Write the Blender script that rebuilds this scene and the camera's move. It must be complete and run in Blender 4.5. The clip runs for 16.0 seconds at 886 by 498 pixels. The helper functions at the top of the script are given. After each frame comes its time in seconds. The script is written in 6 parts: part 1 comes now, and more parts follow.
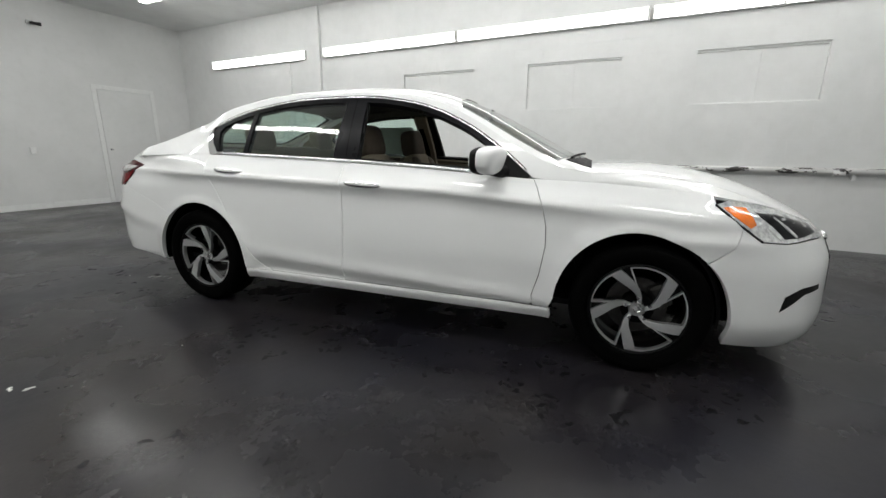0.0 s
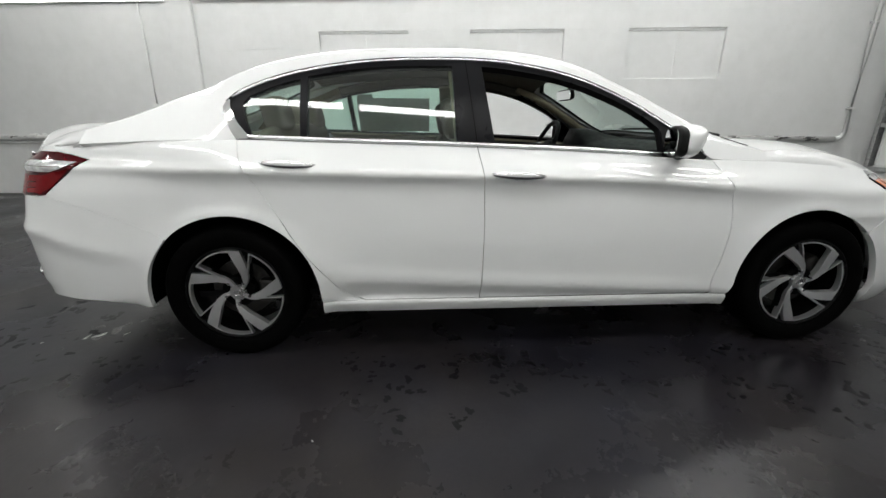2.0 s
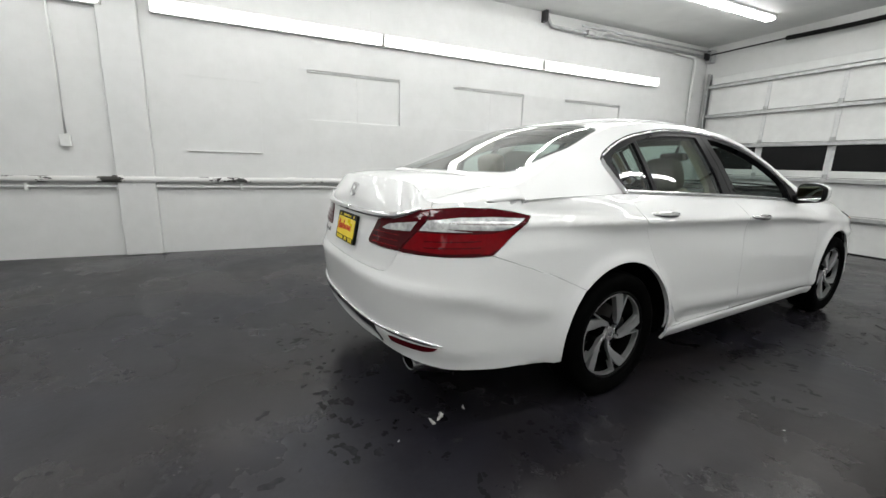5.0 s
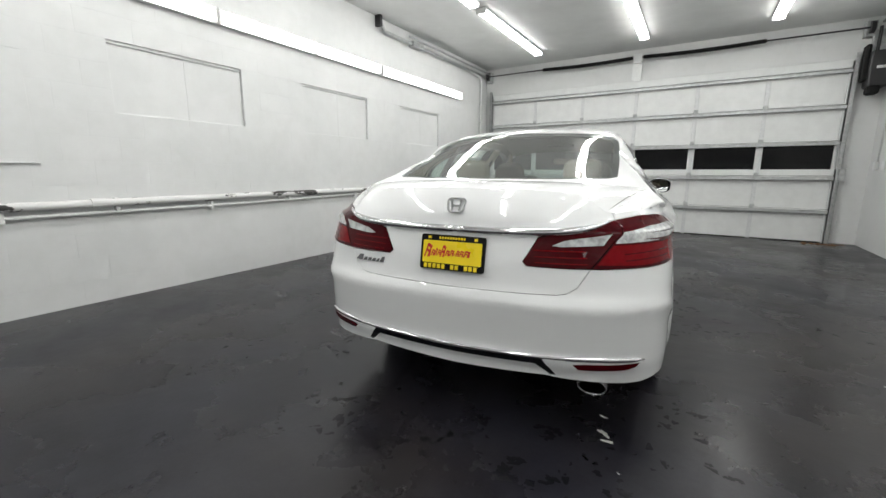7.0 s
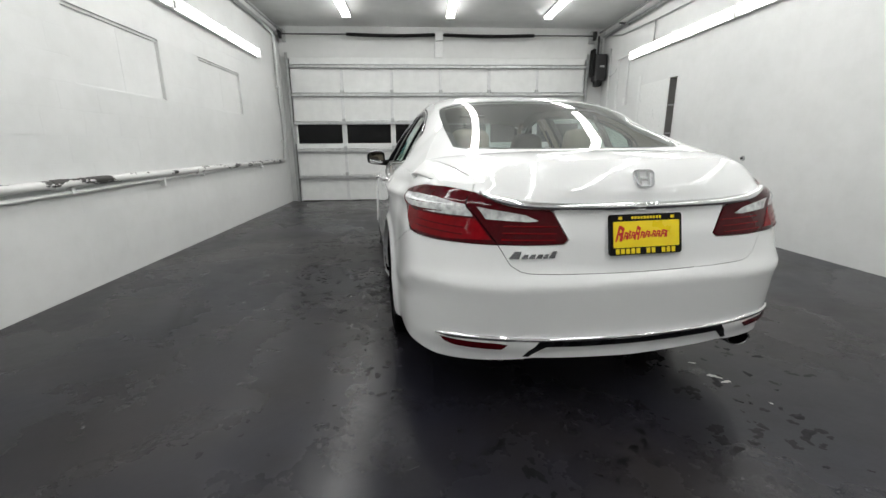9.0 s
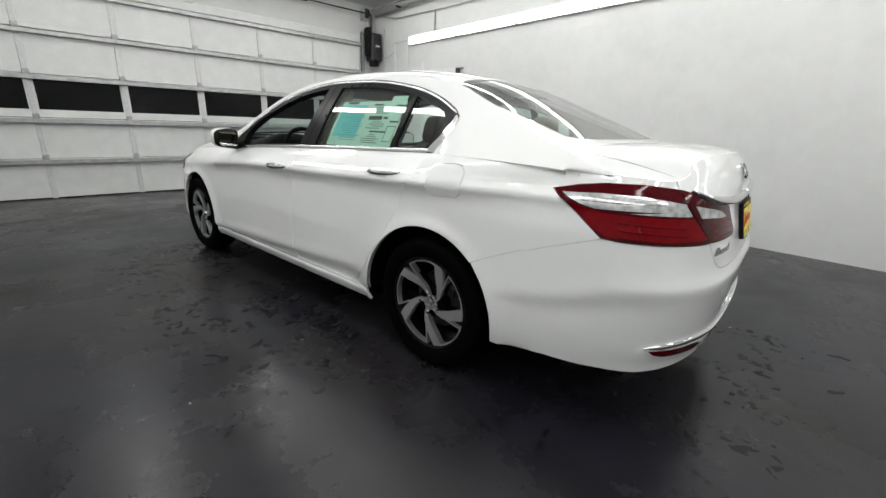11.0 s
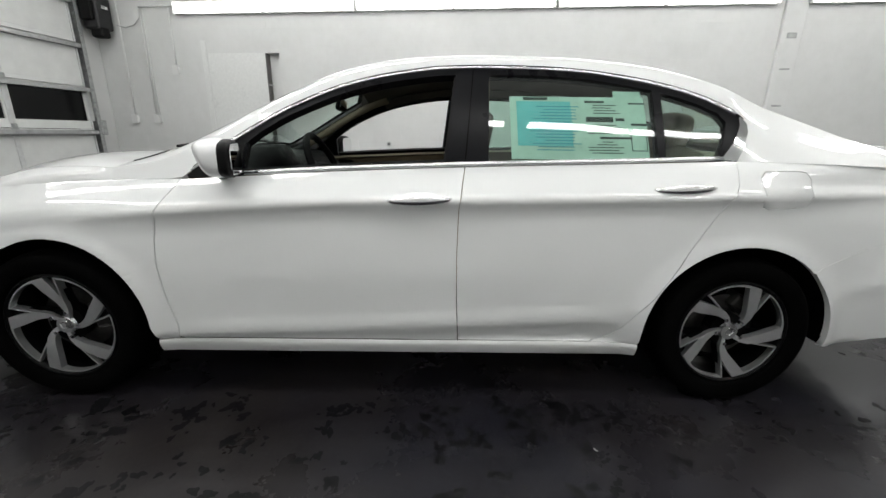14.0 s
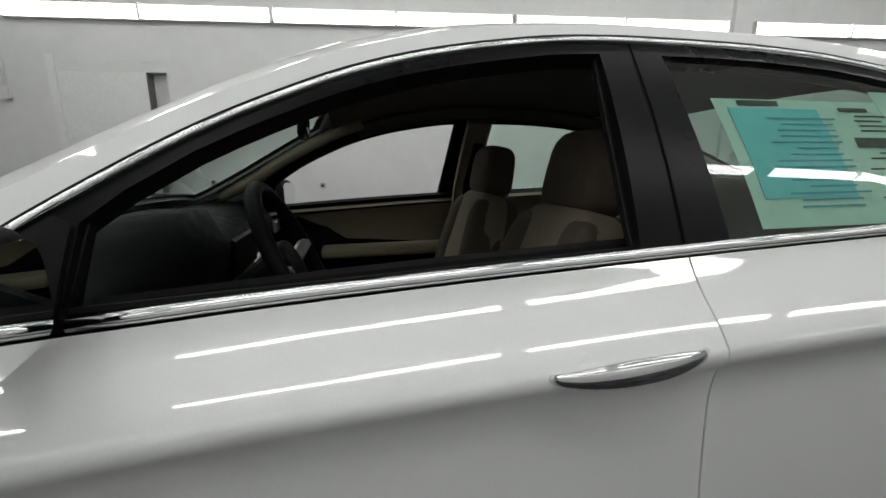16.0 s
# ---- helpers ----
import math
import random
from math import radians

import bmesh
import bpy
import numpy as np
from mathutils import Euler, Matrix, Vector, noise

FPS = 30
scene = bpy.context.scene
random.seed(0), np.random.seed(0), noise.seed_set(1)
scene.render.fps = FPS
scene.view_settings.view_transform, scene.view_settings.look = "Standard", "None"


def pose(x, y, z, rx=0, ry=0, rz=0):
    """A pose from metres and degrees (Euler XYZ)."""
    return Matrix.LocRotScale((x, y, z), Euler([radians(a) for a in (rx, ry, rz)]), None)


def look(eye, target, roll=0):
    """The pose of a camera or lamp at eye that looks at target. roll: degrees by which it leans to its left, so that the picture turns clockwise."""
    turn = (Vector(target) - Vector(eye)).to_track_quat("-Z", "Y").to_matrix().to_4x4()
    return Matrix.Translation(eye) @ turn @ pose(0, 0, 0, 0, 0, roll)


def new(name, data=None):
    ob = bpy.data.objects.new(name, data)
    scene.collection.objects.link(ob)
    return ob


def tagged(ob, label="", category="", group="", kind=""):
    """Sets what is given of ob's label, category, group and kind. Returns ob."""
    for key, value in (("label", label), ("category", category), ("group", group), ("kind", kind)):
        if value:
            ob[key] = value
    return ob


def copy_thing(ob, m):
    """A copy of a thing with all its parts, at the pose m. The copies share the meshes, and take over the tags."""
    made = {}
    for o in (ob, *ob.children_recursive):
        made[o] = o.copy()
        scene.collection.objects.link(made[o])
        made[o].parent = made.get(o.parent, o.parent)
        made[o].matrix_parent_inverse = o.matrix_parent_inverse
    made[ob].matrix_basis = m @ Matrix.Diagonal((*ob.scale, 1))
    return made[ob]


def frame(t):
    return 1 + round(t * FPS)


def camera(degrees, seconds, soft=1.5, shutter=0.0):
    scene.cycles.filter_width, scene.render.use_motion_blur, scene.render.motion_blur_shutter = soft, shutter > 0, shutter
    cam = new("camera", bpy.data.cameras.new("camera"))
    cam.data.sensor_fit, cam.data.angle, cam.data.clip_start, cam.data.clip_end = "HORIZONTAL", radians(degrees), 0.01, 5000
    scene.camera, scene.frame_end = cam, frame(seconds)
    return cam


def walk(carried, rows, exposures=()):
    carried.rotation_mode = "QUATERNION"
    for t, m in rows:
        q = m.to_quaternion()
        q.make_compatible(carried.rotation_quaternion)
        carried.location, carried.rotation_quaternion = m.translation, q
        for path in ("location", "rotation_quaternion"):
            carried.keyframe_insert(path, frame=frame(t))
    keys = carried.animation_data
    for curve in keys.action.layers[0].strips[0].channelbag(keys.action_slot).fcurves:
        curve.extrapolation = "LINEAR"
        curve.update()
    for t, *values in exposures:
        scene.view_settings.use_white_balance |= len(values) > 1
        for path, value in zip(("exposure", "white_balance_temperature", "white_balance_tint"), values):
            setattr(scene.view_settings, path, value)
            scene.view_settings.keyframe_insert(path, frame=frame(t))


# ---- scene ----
cam = camera(95.0, 16.0)
PATH = [
    (0, (2.823, 1.531, 1.061), (1.08, 0.672, 0.588), 0.6),
    (0.5, (2.826, 1.076, 1.068), (1.037, 0.318, 0.592), 1.0),
    (1, (2.866, 0.674, 1.057), (0.995, 0.237, 0.502), 2.3),
    (1.5, (2.828, 0.27, 1.065), (0.948, -0.034, 0.454), -0.5),
    (2, (2.771, -0.121, 1.097), (0.867, -0.238, 0.495), 0.1),
    (2.5, (2.763, -0.535, 1.114), (0.858, -0.365, 0.53), -0.6),
    (3, (2.681, -0.975, 1.117), (0.768, -0.77, 0.569), 0.0),
    (3.5, (2.699, -1.431, 1.123), (0.833, -1.003, 0.544), -0.2),
    (3.7, (2.694, -1.602, 1.137), (0.832, -1.145, 0.567), -0.2),
    (5.8, (2.064, -3.345, 1.135), (0.566, -2.085, 0.727), 0.7),
    (6, (1.919, -3.45, 1.137), (0.541, -2.069, 0.697), 0.0),
    (6.5, (1.56, -3.64, 1.121), (0.32, -2.134, 0.681), -0.3),
    (7, (1.192, -3.819, 1.13), (0.163, -2.144, 0.761), 0.2),
    (7.5, (0.793, -3.921, 1.136), (0.145, -2.073, 0.727), 1.0),
    (8, (0.345, -3.895, 1.131), (-0.131, -1.994, 0.73), 0.1),
    (8.5, (-0.079, -3.911, 1.135), (-0.168, -1.953, 0.736), -1.1),
    (9, (-0.494, -3.778, 1.113), (-0.372, -1.842, 0.626), -0.5),
    (9.5, (-0.854, -3.606, 1.098), (-0.386, -1.708, 0.679), 1.1),
    (9.7, (-1.016, -3.538, 1.117), (-0.368, -1.702, 0.66), 0.7),
    (11.8, (-2.16, -2.117, 1.132), (-0.577, -0.988, 0.662), 1.3),
    (12, (-2.24, -1.964, 1.132), (-0.582, -0.936, 0.69), 0.7),
    (12.5, (-2.378, -1.587, 1.15), (-0.593, -0.821, 0.675), 1.1),
    (13, (-2.363, -1.155, 1.144), (-0.521, -0.548, 0.655), 2.1),
    (13.5, (-2.397, -0.729, 1.134), (-0.501, -0.422, 0.578), 0.8),
    (14, (-2.305, -0.355, 1.11), (-0.393, -0.15, 0.561), 0.8),
    (14.5, (-2.174, -0.029, 1.124), (-0.242, 0.047, 0.614), 0.5),
    (15, (-2.001, 0.148, 1.128), (-0.085, -0.048, 0.59), 0.6),
    (15.5, (-1.649, 0.168, 1.138), (0.275, -0.013, 0.625), 0.6),
    (16, (-1.293, 0.196, 1.128), (0.657, -0.011, 0.738), -0.6),
]
EXPOSURE = [(0, -0.05), (1.0, -0.08), (2.0, 0.02), (3.5, 0.03), (6, 0.12), (9.7, 0.12), (12, 0.0), (13.5, -0.05), (15, -0.1), (15.5, -0.28), (16, -0.68)]
walk(cam, [(t, look(eye, target, roll)) for t, eye, target, roll in PATH], EXPOSURE)

# ---- light ----
world = bpy.data.worlds.new("world")
scene.world = world
world.use_nodes = True
world.node_tree.nodes["Background"].inputs[0].default_value = (0.02, 0.02, 0.02, 1)
world.node_tree.nodes["Background"].inputs[1].default_value = 0.05
LAMP_POWER = 5.0        # diffuser of the wall fixtures
CEILING_POWER = 18.0     # diffuser of the ceiling fixtures
scene.view_settings.exposure = 0.0

# ---- room, in metres ----
XL, XR, YD, YB, ZC = -3.18, 3.49, 5.19, -7.80, 3.46
BL, BH = 0.4064, 0.2032          # concrete block
WIN = [(-2.165, -0.946), (-0.133, 1.086), (1.899, 3.118)]
WZ0, WZ1 = 8 * BH, 11 * BH


# ---- materials ----
def mat(name):
    m = bpy.data.materials.new(name)
    m.use_nodes = True
    nt = m.node_tree
    return m, nt, nt.nodes["Principled BSDF"]


def link(nt, a, b):
    nt.links.new(a, b)


def tex_noise(nt, scale, detail=4.0, rough=0.55, coords="Object", stretch=(1, 1, 1)):
    tc = nt.nodes.new("ShaderNodeTexCoord")
    mp = nt.nodes.new("ShaderNodeMapping")
    mp.inputs["Scale"].default_value = stretch
    n = nt.nodes.new("ShaderNodeTexNoise")
    n.inputs["Scale"].default_value = scale
    n.inputs["Detail"].default_value = detail
    n.inputs["Roughness"].default_value = rough
    if coords == "World":
        link(nt, nt.nodes.new("ShaderNodeNewGeometry").outputs["Position"], mp.inputs["Vector"])
    else:
        link(nt, tc.outputs[coords], mp.inputs["Vector"])
    link(nt, mp.outputs["Vector"], n.inputs["Vector"])
    return n.outputs["Fac"]


def ramp(nt, fac, stops):
    r = nt.nodes.new("ShaderNodeValToRGB")
    e = r.color_ramp.elements
    while len(e) < len(stops):
        e.new(0.5)
    for el, (p, c) in zip(e, stops):
        el.position = p
        el.color = (*c, 1) if len(c) == 3 else c
    link(nt, fac, r.inputs["Fac"])
    return r.outputs["Color"]


def mix(nt, fac, a, b, mode="MIX"):
    n = nt.nodes.new("ShaderNodeMix")
    n.data_type, n.blend_type = "RGBA", mode
    for sock, v in ((n.inputs[0], fac), (n.inputs[6], a), (n.inputs[7], b)):
        if isinstance(v, (int, float)):
            sock.default_value = v
        elif isinstance(v, tuple):
            sock.default_value = (*v, 1)
        else:
            link(nt, v, sock)
    return n.outputs[2]


def math_node(nt, op, a, b=0.0, c=0.0):
    n = nt.nodes.new("ShaderNodeMath")
    n.operation = op
    for sock, v in zip(n.inputs, (a, b, c)):
        if isinstance(v, (int, float)):
            sock.default_value = v
        else:
            link(nt, v, sock)
    return n.outputs[0]


def bump(nt, bsdf, height, strength, distance=0.01):
    b = nt.nodes.new("ShaderNodeBump")
    b.inputs["Strength"].default_value = strength
    b.inputs["Distance"].default_value = distance
    link(nt, height, b.inputs["Height"])
    link(nt, b.outputs["Normal"], bsdf.inputs["Normal"])


def plain(name, color, rough=0.5, metal=0.0, grain=0.06, scale=30.0, rvar=0.1, bump_s=0.0, coat=0.0, spec=0.5):
    """A plain surface with faint grain in colour and gloss."""
    m, nt, b = mat(name)
    n = tex_noise(nt, scale)
    lo = tuple(c * (1 - grain) for c in color)
    hi = tuple(min(1, c * (1 + grain)) for c in color)
    link(nt, ramp(nt, n, [(0.3, lo), (0.7, hi)]), b.inputs["Base Color"])
    n2 = tex_noise(nt, scale * 0.21)
    link(nt, ramp(nt, n2, [(0.3, (max(0, rough - rvar),) * 3), (0.7, (min(1, rough + rvar),) * 3)]), b.inputs["Roughness"])
    b.inputs["Metallic"].default_value = metal
    b.inputs["Coat Weight"].default_value = coat
    b.inputs["Specular IOR Level"].default_value = spec
    if bump_s:
        bump(nt, b, n, bump_s, 0.003)
    return m


def painted_block():
    m, nt, b = mat("white paint on concrete block")
    fine = tex_noise(nt, 90, 6, 0.7, "World")
    big = tex_noise(nt, 1.3, 5, 0.6, "World")
    mid = tex_noise(nt, 7, 4, 0.6, "World")
    c1 = ramp(nt, big, [(0.3, (0.67, 0.68, 0.675)), (0.7, (0.73, 0.735, 0.73))])
    c2 = ramp(nt, mid, [(0.25, (0.95, 0.95, 0.945)), (0.6, (1, 1, 1))])
    oi = nt.nodes.new("ShaderNodeObjectInfo")
    c3 = ramp(nt, oi.outputs["Random"], [(0.0, (0.985, 0.985, 0.983)), (1.0, (1, 1, 1))])
    link(nt, mix(nt, 1.0, mix(nt, 1.0, c1, c2, "MULTIPLY"), c3, "MULTIPLY"), b.inputs["Base Color"])
    link(nt, ramp(nt, mid, [(0.3, (0.38,) * 3), (0.7, (0.55,) * 3)]), b.inputs["Roughness"])
    bump(nt, b, fine, 0.25, 0.002)
    return m


def white_wall():
    m, nt, b = mat("white wall paint")
    big = tex_noise(nt, 0.9, 5, 0.6)
    mid = tex_noise(nt, 9, 5, 0.65)
    c1 = ramp(nt, big, [(0.3, (0.63, 0.64, 0.63)), (0.7, (0.72, 0.725, 0.72))])
    c2 = ramp(nt, mid, [(0.2, (0.95, 0.95, 0.945)), (0.5, (1, 1, 1))])
    link(nt, mix(nt, 1.0, c1, c2, "MULTIPLY"), b.inputs["Base Color"])
    b.inputs["Roughness"].default_value = 0.5
    bump(nt, b, tex_noise(nt, 60, 4), 0.12, 0.002)
    return m


def floor_paint():
    m, nt, b = mat("dark grey floor paint, worn and stained")
    big = tex_noise(nt, 0.45, 6, 0.62)
    mid = tex_noise(nt, 2.3, 7, 0.68)
    fine = tex_noise(nt, 55, 6, 0.7)
    base = ramp(nt, big, [(0.25, (0.0135, 0.0133, 0.0152)), (0.5, (0.0205, 0.0201, 0.0222)), (0.75, (0.0310, 0.0303, 0.0318))])
    stain = ramp(nt, mid, [(0.30, (0.42, 0.42, 0.45)), (0.45, (0.8, 0.8, 0.83)), (0.60, (1, 1, 1)), (0.74, (1.0, 0.99, 0.97))])
    col = mix(nt, 1.0, base, stain, "MULTIPLY")
    grit = ramp(nt, fine, [(0.35, (0.86, 0.86, 0.87)), (0.6, (1, 1, 1))])
    col = mix(nt, 1.0, col, grit, "MULTIPLY")
    scuff = ramp(nt, tex_noise(nt, 5.5, 8, 0.75, stretch=(1.0, 0.35, 1)), [(0.66, (0, 0, 0)), (0.78, (0.5, 0.5, 0.5))])
    col = mix(nt, scuff, col, (0.06, 0.06, 0.062))
    tint = ramp(nt, tex_noise(nt, 0.7, 4, 0.6), [(0.36, (0.90, 0.93, 1.16)), (0.64, (1.14, 1.0, 0.90))])
    col = mix(nt, 1.0, col, tint, "MULTIPLY")
    link(nt, col, b.inputs["Base Color"])
    # damp, glossy patches among drier ones
    damp = tex_noise(nt, 1.1, 7, 0.62)
    r1 = ramp(nt, damp, [(0.33, (0.14,) * 3), (0.44, (0.21,) * 3), (0.54, (0.28,) * 3), (0.70, (0.37,) * 3)])
    rough = math_node(nt, "ADD", r1, math_node(nt, "MULTIPLY", tex_noise(nt, 14, 5, 0.7), 0.06))
    link(nt, rough, b.inputs["Roughness"])
    b.inputs["Specular IOR Level"].default_value = 0.27
    h = math_node(nt, "ADD", math_node(nt, "MULTIPLY", mid, 0.5), math_node(nt, "MULTIPLY", fine, 0.12))
    wave = tex_noise(nt, 9, 3, 0.6)
    h = math_node(nt, "ADD", h, math_node(nt, "MULTIPLY", wave, 0.35))
    bump(nt, b, h, 0.20, 0.012)
    return m


def glow(name, color, power):
    m, nt, b = mat(name)
    b.inputs["Base Color"].default_value = (0.85, 0.85, 0.83, 1)
    b.inputs["Roughness"].default_value = 0.35
    b.inputs["Emission Color"].default_value = (*color, 1)
    b.inputs["Emission Strength"].default_value = power
    return m


M_BLOCK = painted_block()
M_WALL = white_wall()
M_FLOOR = floor_paint()
M_CEIL = plain("white ceiling paint", (0.66, 0.67, 0.66), 0.55, grain=0.05, scale=3)
M_TUBE = glow("lit wall diffuser", (1.0, 1.0, 0.97), LAMP_POWER)
M_CTUBE = glow("lit ceiling diffuser", (1.0, 1.0, 0.98), CEILING_POWER)
M_TRIM = plain("white gloss trim", (0.74, 0.75, 0.74), 0.35, grain=0.04)
M_LAMPBODY = plain("white lamp enamel", (0.72, 0.72, 0.71), 0.4)
M_GDOOR = plain("white door panel", (0.72, 0.73, 0.72), 0.42, grain=0.05, scale=6, bump_s=0.1)
M_STEEL = plain("galvanised steel", (0.42, 0.43, 0.43), 0.42, 0.55, grain=0.25, scale=25)
M_DGREY = plain("dark grey steel", (0.03, 0.03, 0.031), 0.5, 0.3)
M_BLACK = plain("black rubber", (0.005, 0.005, 0.005), 0.65, spec=0.2)
M_SILVER = plain("silver trim", (0.55, 0.55, 0.55), 0.3, 0.9)
M_NIGHT = plain("black window pane", (0.002, 0.002, 0.0025), 0.15, spec=0.25)


def peeling():
    m, nt, b = mat("white pipe paint peeling to dark iron")
    n = tex_noise(nt, 9, 5, 0.6, stretch=(1, 0.35, 1))
    n2 = tex_noise(nt, 1.1, 2, 0.5)
    s = math_node(nt, "ADD", n, math_node(nt, "MULTIPLY", n2, 0.35))
    link(nt, ramp(nt, s, [(0.740, (0.72, 0.72, 0.71)), (0.755, (0.03, 0.028, 0.026))]), b.inputs["Base Color"])
    b.inputs["Roughness"].default_value = 0.45
    return m


M_PIPE = peeling()


# ---- building helpers ----
def part(name, bm, material, parent=None, label="", smooth=False):
    me = bpy.data.meshes.new(name)
    if smooth:
        for f in bm.faces:
            f.smooth = True
    bm.to_mesh(me)
    bm.free()
    for mm in (material if isinstance(material, (list, tuple)) else [material]):
        me.materials.append(mm)
    ob = new(name, me)
    if parent is not None:
        ob.parent = parent
    if label:
        ob["label"] = label
    return ob


def empty(name, m=None, label="", category="", group="", kind=""):
    ob = new(name)
    if m is not None:
        ob.matrix_world = m
    return tagged(ob, label, category, group, kind)


def add_box(bm, lo, hi, bevel=0.0, segs=1):
    r = bmesh.ops.create_cube(bm, size=1.0)
    vs = r["verts"]
    for v in vs:
        v.co = Vector([(lo[i] + hi[i]) / 2 + v.co[i] * (hi[i] - lo[i]) for i in range(3)])
    if bevel:
        es = list({e for v in vs for e in v.link_edges})
        bmesh.ops.bevel(bm, geom=es, offset=bevel, segments=segs, profile=0.5, affect="EDGES")
    return bm


def box(lo, hi, bevel=0.0, segs=1):
    return add_box(bmesh.new(), lo, hi, bevel, segs)


def add_rod(bm, a, b, r, n=10, r2=None):
    a, b = Vector(a), Vector(b)
    d = b - a
    q = d.to_track_quat("Z", "Y").to_matrix().to_4x4()
    bmesh.ops.create_cone(bm, cap_ends=True, segments=n, radius1=r, radius2=r if r2 is None else r2, depth=d.length,
                          matrix=Matrix.Translation((a + b) / 2) @ q)
    return bm


def rod(a, b, r, n=10, r2=None):
    return add_rod(bmesh.new(), a, b, r, n, r2)


def add_tube(bm, pts, r, n=8, closed=False):
    """A tube of radius r swept along a line of points."""
    pts = [Vector(p) for p in pts]
    rings, k = [], len(pts)
    for i, p in enumerate(pts):
        a = pts[i - 1] if (i or closed) else p
        b = pts[(i + 1) % k] if (i < k - 1 or closed) else p
        d = (b - a).normalized()
        side = d.cross(Vector((0, 0, 1)))
        if side.length < 1e-3:
            side = d.cross(Vector((0, 1, 0)))
        side.normalize()
        up = side.cross(d)
        rr = r[i] if isinstance(r, (list, tuple)) else r
        rings.append([bm.verts.new(p + rr * (math.cos(2 * math.pi * j / n) * side + math.sin(2 * math.pi * j / n) * up)) for j in range(n)])
    for i in range(k if closed else k - 1):
        a, b = rings[i], rings[(i + 1) % k]
        for j in range(n):
            bm.faces.new((a[j], a[(j + 1) % n], b[(j + 1) % n], b[j]))
    if not closed:
        bm.faces.new(rings[0][::-1])
        bm.faces.new(rings[-1])
    return bm


def tube(pts, r, n=8, closed=False):
    return add_tube(bmesh.new(), pts, r, n, closed)


# ---- room shell ----
tagged(part("floor", box((XL - 0.3, YB - 0.3, -0.25), (XR + 1.3, YD + 0.5, 0.0)), M_FLOOR),
       "dark grey painted concrete floor, damp, stained and scuffed", "floor", kind="structure")
tagged(part("ceiling", box((XL - 0.3, YB - 0.3, ZC), (XR + 1.3, YD + 0.5, ZC + 0.2)), M_CEIL),
       "flat off-white painted garage ceiling", "ceiling", kind="structure")


def wall_left():
    bm = bmesh.new()
    x0, x1 = XL - 0.22, XL - 0.006
    ys = [YB - 0.3] + [v for w in WIN for v in w] + [YD + 0.3]
    add_box(bm, (x0, ys[0], 0), (x1, ys[-1], WZ0))
    add_box(bm, (x0, ys[0], WZ1), (x1, ys[-1], ZC))
    for i in range(0, len(ys), 2):
        add_box(bm, (x0, ys[i], WZ0), (x1, ys[i + 1], WZ1))
    return tagged(part("wall_left", bm, M_BLOCK), "white painted concrete block wall with three boarded window recesses", "wall", kind="structure")


def wall_right():
    bm = bmesh.new()
    x0, x1 = XR + 0.006, XR + 0.2
    add_box(bm, (x0, YB - 0.3, 0), (x1, 2.565, ZC))
    add_box(bm, (x0, 2.765, 0), (x1, YD + 0.3, ZC))
    add_box(bm, (x0, 2.565, 2.135), (x1, 2.765, ZC))
    add_box(bm, (XR + 0.11, 2.565, 0), (x1, 2.765, 2.135))
    return tagged(part("wall_right", bm, M_BLOCK), "white painted concrete block wall with a narrow recess", "wall", kind="structure")


WALL_L, WALL_R = wall_left(), wall_right()
bm = box((XL - 0.01, YB - 0.2, 0), (XR + 0.01, YB, ZC))
tagged(part("wall_back", bm, M_WALL), "smooth white painted back wall", "wall", kind="structure")
bm = bmesh.new()
add_box(bm, (XL - 0.01, YD + 0.06, 2.86), (XR + 0.01, YD + 0.26, ZC))
add_box(bm, (XL - 0.01, YD + 0.06, 0), (-3.03, YD + 0.26, 2.86))
add_box(bm, (3.12, YD + 0.06, 0), (XR + 0.01, YD + 0.26, 2.86))
tagged(part("wall_front", bm, M_WALL), "white painted wall above and beside the garage door", "wall", kind="structure")


